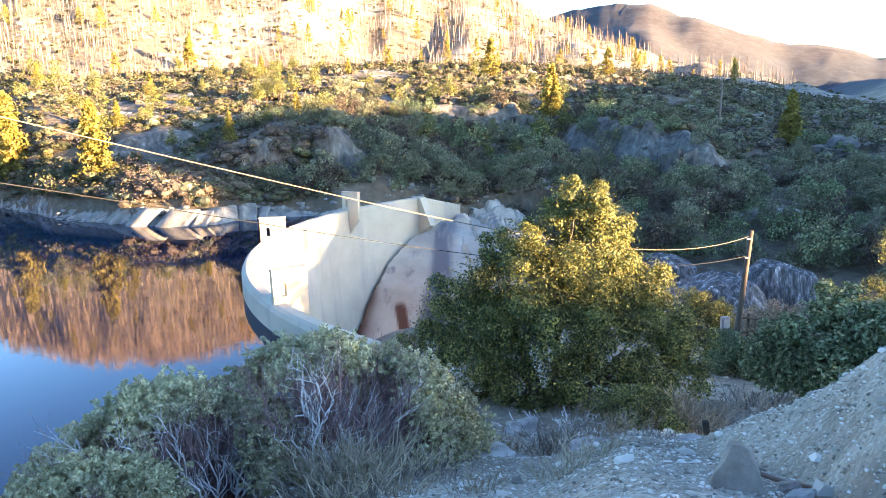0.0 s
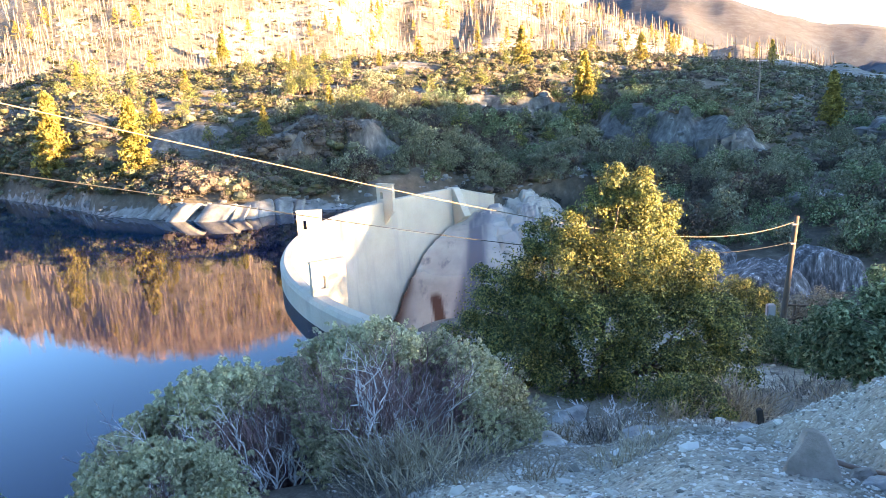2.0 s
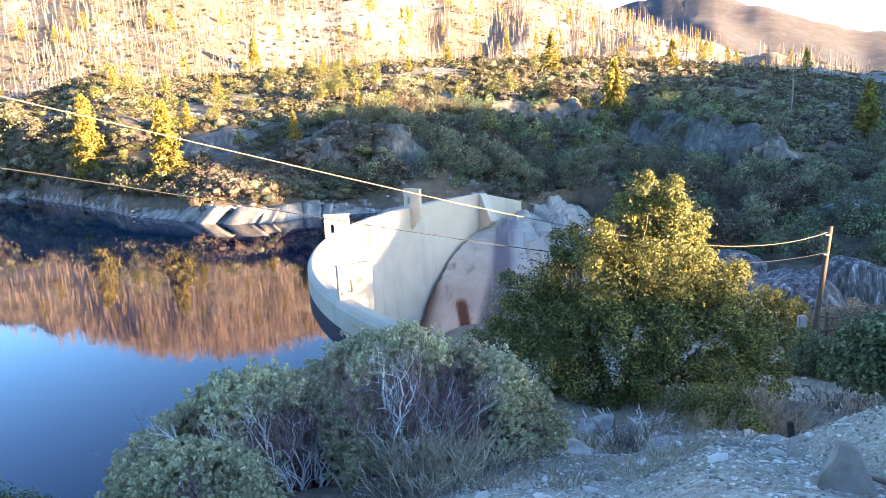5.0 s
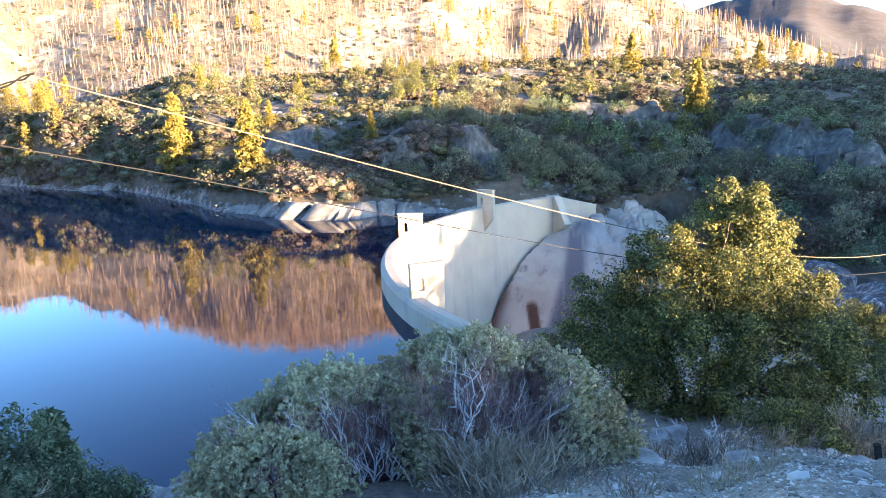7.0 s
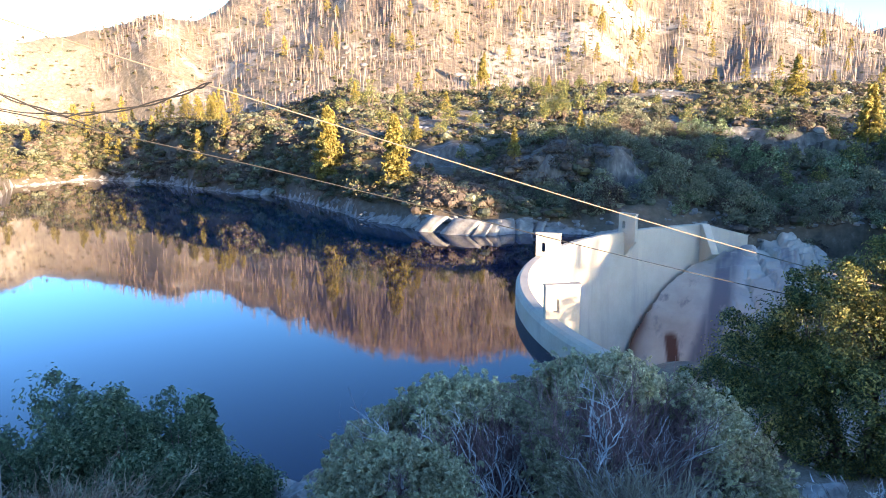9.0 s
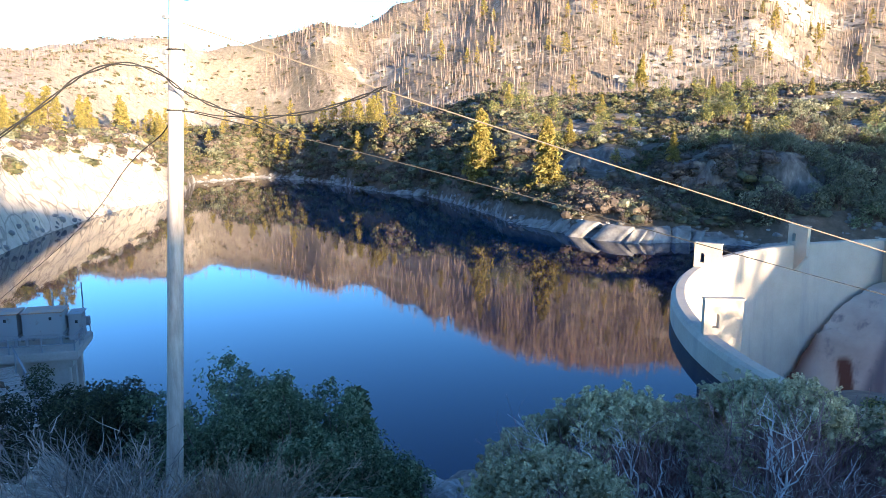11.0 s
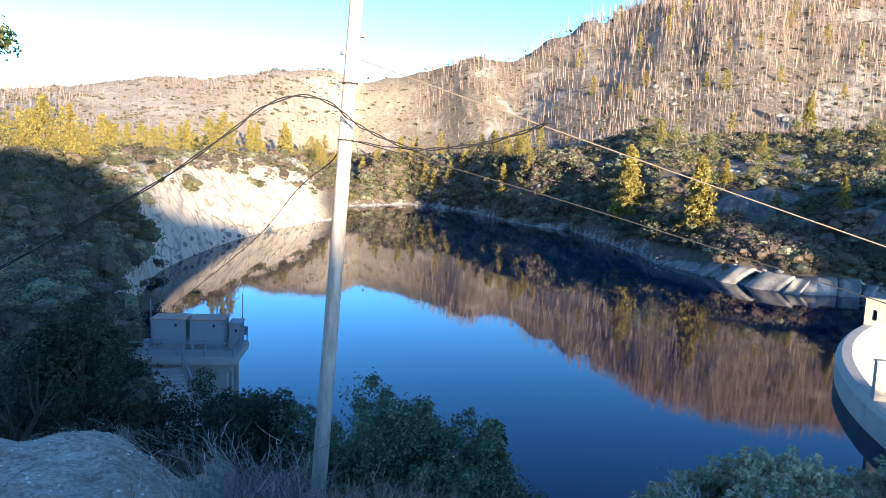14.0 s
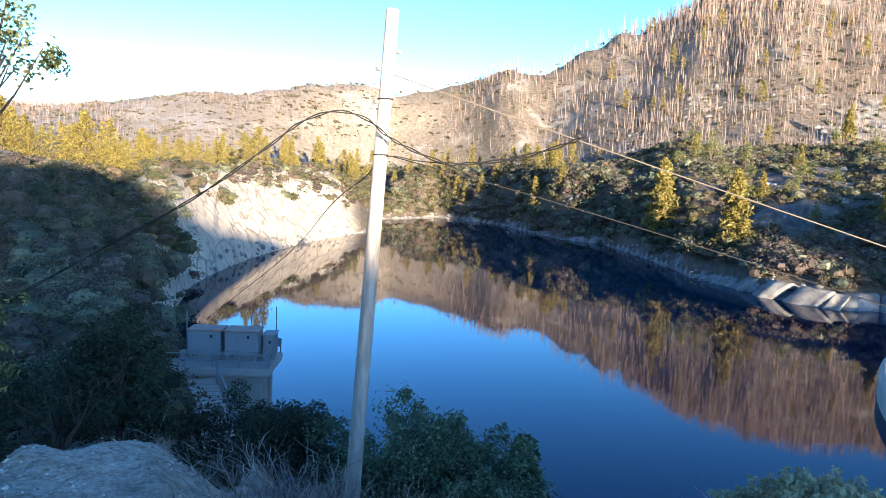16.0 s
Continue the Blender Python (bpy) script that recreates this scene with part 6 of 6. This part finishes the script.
# thin masts and a gauge wheel at the back
for x, y, h in ((0.15, 2.75, 2.3), (1.35, 2.8, 1.9), (0.75, 2.5, 1.75), (4.3, 2.4, 2.0)):
    tower_bar("mast", (x, y, 0), (x, y, h), 0.03, tower, STEEL)
part("gauge_box", boxed((-0.1, 2.6, 0.35), (0.2, 2.85, 0.75), 0.03), STEEL, tower)
# footbridge to the bank
bridge = tagged(new("footbridge"), "narrow steel footbridge with worn planks to the intake tower", "footbridge")
bridge.matrix_world = tower.matrix_world @ Matrix.Translation((2.3, -0.15, -0.5)) @ Matrix.Rotation(radians(-22), 4, "Z")
for x in (0.0, 0.85):
    part("beam", boxed((x, -9.0, -0.25), (x + 0.12, 0.0, 0.0), 0.01), STEEL, bridge)
gen = np.random.default_rng(15)
for k in range(36):
    y = -8.9 + k * 0.25
    part("plank", boxed((-0.1, y, 0.0), (1.07, y + 0.2, 0.045), 0.008, Matrix.Rotation(radians(gen.uniform(-0.6, 0.6)), 4, "X")), POLE_WOOD, bridge)
for y in (-8.5, -6.0, -3.5, -1.0):
    part("post", boxed((-0.08, y, 0.0), (-0.02, y + 0.06, 0.95), 0.005), STEEL, bridge)
part("rail", boxed((-0.08, -8.9, 0.92), (-0.02, -0.1, 0.97), 0.005), STEEL, bridge)

# ---- by the leaning pole: a meter box and broken fence rails ----
box_ob = tagged(new("meter_box"), "grey steel meter box on a post beside the leaning pole", "meter box")
box_ob.location = Vector((10.35, 25.3, float(height(10.35, 25.3))))
part("post", boxed((-0.06, -0.06, -0.4), (0.06, 0.06, 1.0), 0.01), CREOSOTE, box_ob)
body = part("housing", boxed((-0.15, -0.13, 0.8), (0.15, 0.09, 1.35), 0.03), Nodes("galvanised").finish((0.2, 0.21, 0.22), 0.5, metallic=0.3), box_ob)
part("cover", boxed((-0.12, -0.15, 0.86), (0.12, -0.125, 1.3), 0.01), STEEL, body)
fence = tagged(new("rail_fence"), "short run of old grey wooden rail fence in the brush", "fence")
fence.location = Vector((11.6, 26.2, float(height(11.6, 26.2))))
for x, h in ((0.0, 1.5), (1.4, 1.7), (2.9, 1.4)):
    part("post", boxed((x - 0.05, -0.05, -0.5), (x + 0.05, 0.05, h), 0.01), BARK, fence)
for z0, z1 in ((1.35, 1.05), (0.75, 1.2), (0.35, 0.55)):
    part("rail", quick_mesh("rail", *tube(np.array([(-0.3, -0.08, z0), (1.4, -0.08, (z0 + z1) / 2), (3.1, -0.08, z1)]), [0.045, 0.05, 0.04], 6), BARK, True), BARK, fence)
stub = tagged(new("post_stub"), "short black charred post stub in the gravel", "post")
stub.location = ground_at(-21.4, 11.8)
part("stub", boxed((-0.04, -0.04, -0.2), (0.05, 0.05, 0.36), 0.012, Matrix.Rotation(radians(-8), 4, "Y")), CABLE, stub)
bar = tagged(new("rusty_bar"), "short rusty iron bar lying by the standing stone", "bar")
part("shaft", quick_mesh("shaft", *tube(np.array([(-0.25, 0.1, 0.12), (0.0, 0, 0.06), (0.3, -0.12, 0.04)]), [0.02, 0.022, 0.02], 6), ROOF_RUST, True), ROOF_RUST, bar)
bar.location = ground_at(-27.2, 5.7)


# ---- dry grass and twiggy brush ----
def twig_clump(name, az, r, count, tall, wide, seed, label, material=None, width=0.008, droop=0.5, lift=0.0):
    g = np.random.default_rng(seed)
    base = g.normal(scale=wide * 0.28, size=(count, 2))
    lean = base * 0.9 / max(wide, 0.1) + g.normal(scale=0.28, size=(count, 2))
    h = tall * g.uniform(0.45, 1.1, count)
    t = np.array([0, 0.35, 0.7, 1.0])
    pts = np.zeros((count, 4, 3))
    for k, q in enumerate(t):
        pts[:, k, :2] = base + lean * h[:, None] * (q + droop * q * q) * 0.8 + g.normal(scale=0.02 * tall, size=(count, 2)) * q
        pts[:, k, 2] = h * (q - droop * 0.35 * q * q)
    # most twigs branch off the others, bent this way and that
    stems = max(8, count // 5)
    host, fork = g.integers(0, stems, count - stems), g.integers(1, 3, count - stems)
    start = pts[host, fork] + (pts[host, fork + 1] - pts[host, fork]) * g.random((count - stems, 1))
    way = unit(unit(pts[host, 3] - pts[host, 0]) + g.normal(scale=0.6, size=(count - stems, 3))) * (tall * g.uniform(0.15, 0.5, count - stems))[:, None]
    for k, q in enumerate(t):
        pts[stems:, k] = start + way * q + g.normal(scale=0.03 * tall, size=(count - stems, 3)) * q
    pts[:, :, 2] = np.maximum(pts[:, :, 2], 0.0)
    side = np.stack([np.cos(g.uniform(0, 6.28, count)), np.sin(g.uniform(0, 6.28, count)), np.zeros(count)], -1)[:, None] * (width * np.array([1, 0.8, 0.6, 0.25]))[None, :, None]
    verts = np.stack([pts - side, pts + side], 2).reshape(-1, 3)
    o = np.arange(count)[:, None, None] * 8 + np.arange(3)[None, :, None] * 2 + np.array([0, 1, 3, 2])[None, None, :]
    place = ground_at(az, r)
    x, y = place.x + base[:, 0], place.y + base[:, 1]
    x[stems:], y[stems:] = x[host], y[host]
    verts = verts.reshape(count, 8, 3)
    verts[:, :, 2] += (height(x, y) - place.z - 0.03)[:, None]
    material = material or DRY_BRUSH
    ob = tagged(new(name), label, "dry brush", "dry brush on the slope")
    for name_part, pick in (("brush_base", slice(0, stems)), ("twig_mass", slice(stems, count))):
        some = verts[pick]
        faces = o.reshape(count, 3, 4)[:len(some)].reshape(-1, 4)
        tagged(part(name_part, quick_mesh(name_part, some.reshape(-1, 3), faces, material), material, ob), kind="stuff")
    ob.location = place + Vector((0, 0, lift))
    return ob


STRAW = leaf_material("straw_twigs", (0.26, 0.21, 0.15), (0.42, 0.36, 0.27), (0.6, 0.53, 0.42), 0.8, 0.2, 0.8)
GREY = leaf_material("grey_twigs", (0.1, 0.09, 0.085), (0.2, 0.185, 0.175), (0.34, 0.32, 0.3), 0.8, 0.1, 0.8)
twig_clump("dry_brush", 8.2, 8.5, 1500, 0.72, 1.4, 1, "straw-coloured twiggy dry brush in front of the manzanita", STRAW, 0.007)
twig_clump("dry_brush", 13.5, 8.2, 300, 0.3, 0.8, 2, "grey-brown twiggy dry brush in front of the manzanita", GREY, 0.006)
twig_clump("dry_brush", 3.0, 9.0, 500, 0.4, 0.8, 3, "grey-brown twiggy dry brush on the gravel", GREY, 0.006)
twig_clump("dry_brush", -10.3, 7.6, 500, 0.35, 0.7, 4, "small straw-coloured dry shrub on the gravel", STRAW, 0.006)
twig_clump("dry_brush", -9.2, 11.6, 600, 0.6, 0.8, 5, "grey twiggy dry shrub at the edge of the oak", GREY, 0.008)
twig_clump("dry_brush", -5.0, 11.4, 500, 0.4, 0.8, 6, "brown dry brush beside a boulder", DRY_BRUSH, 0.007)
twig_clump("dry_brush", -19.2, 14.2, 1400, 0.8, 1.2, 7, "tall russet dry brush at the edge of the gravel", DRY_BRUSH, 0.009)
twig_clump("dry_brush", -21.0, 14.6, 900, 0.5, 1.2, 8, "mauve-grey dry brush at the edge of the gravel", GREY, 0.009)
twig_clump("dry_brush", -25.3, 17.0, 900, 0.45, 1.6, 9, "mauve-grey dry brush along the track", GREY, 0.01)
twig_clump("dry_brush", -28.6, 15.6, 900, 0.6, 1.3, 10, "brown dry brush below the round shrub", DRY_BRUSH, 0.009)
twig_clump("dry_brush", -14.2, 12.6, 500, 0.45, 0.9, 16, "brown dry brush at the edge of the gravel", DRY_BRUSH, 0.007)
twig_clump("dry_grass", 60.5, 7.5, 3600, 0.6, 1.6, 11, "dry brown grass and twigs on the granite ledge", GREY, 0.005, 0.7)
twig_clump("dry_grass", 64.5, 6.3, 1300, 0.55, 1.1, 12, "dry brown grass and twigs on the granite ledge", GREY, 0.005, 0.7)
twig_clump("dry_grass", 55.0, 8.6, 2200, 0.65, 1.4, 13, "dry brown grass and twigs round the pole", DRY_BRUSH, 0.006, 0.7)
twig_clump("dry_grass", 58.0, 10.8, 1200, 0.6, 1.2, 14, "dry brown grass and twigs round the pole", DRY_BRUSH, 0.007, 0.5)
twig_clump("branch_pile", -9.8, 13.0, 160, 0.5, 1.6, 15, "pile of bleached dead branches under the oak", DEAD_WOOD, 0.016, 1.4)
for k, (az, r, wide) in enumerate(((6.5, 7.6, 0.6), (4.0, 7.0, 0.5), (1.5, 8.2, 0.6), (-13.5, 9.0, 0.4), (10.5, 7.0, 0.7), (16.5, 7.2, 0.7), (-17.5, 10.4, 0.4), (-2.5, 7.0, 0.4))):
    twig_clump("dry_brush", az, r, 260, 0.28, wide, 60 + k, "low dry twigs and grass on the gravel", DRY_BRUSH if k % 2 else GREY, 0.005)
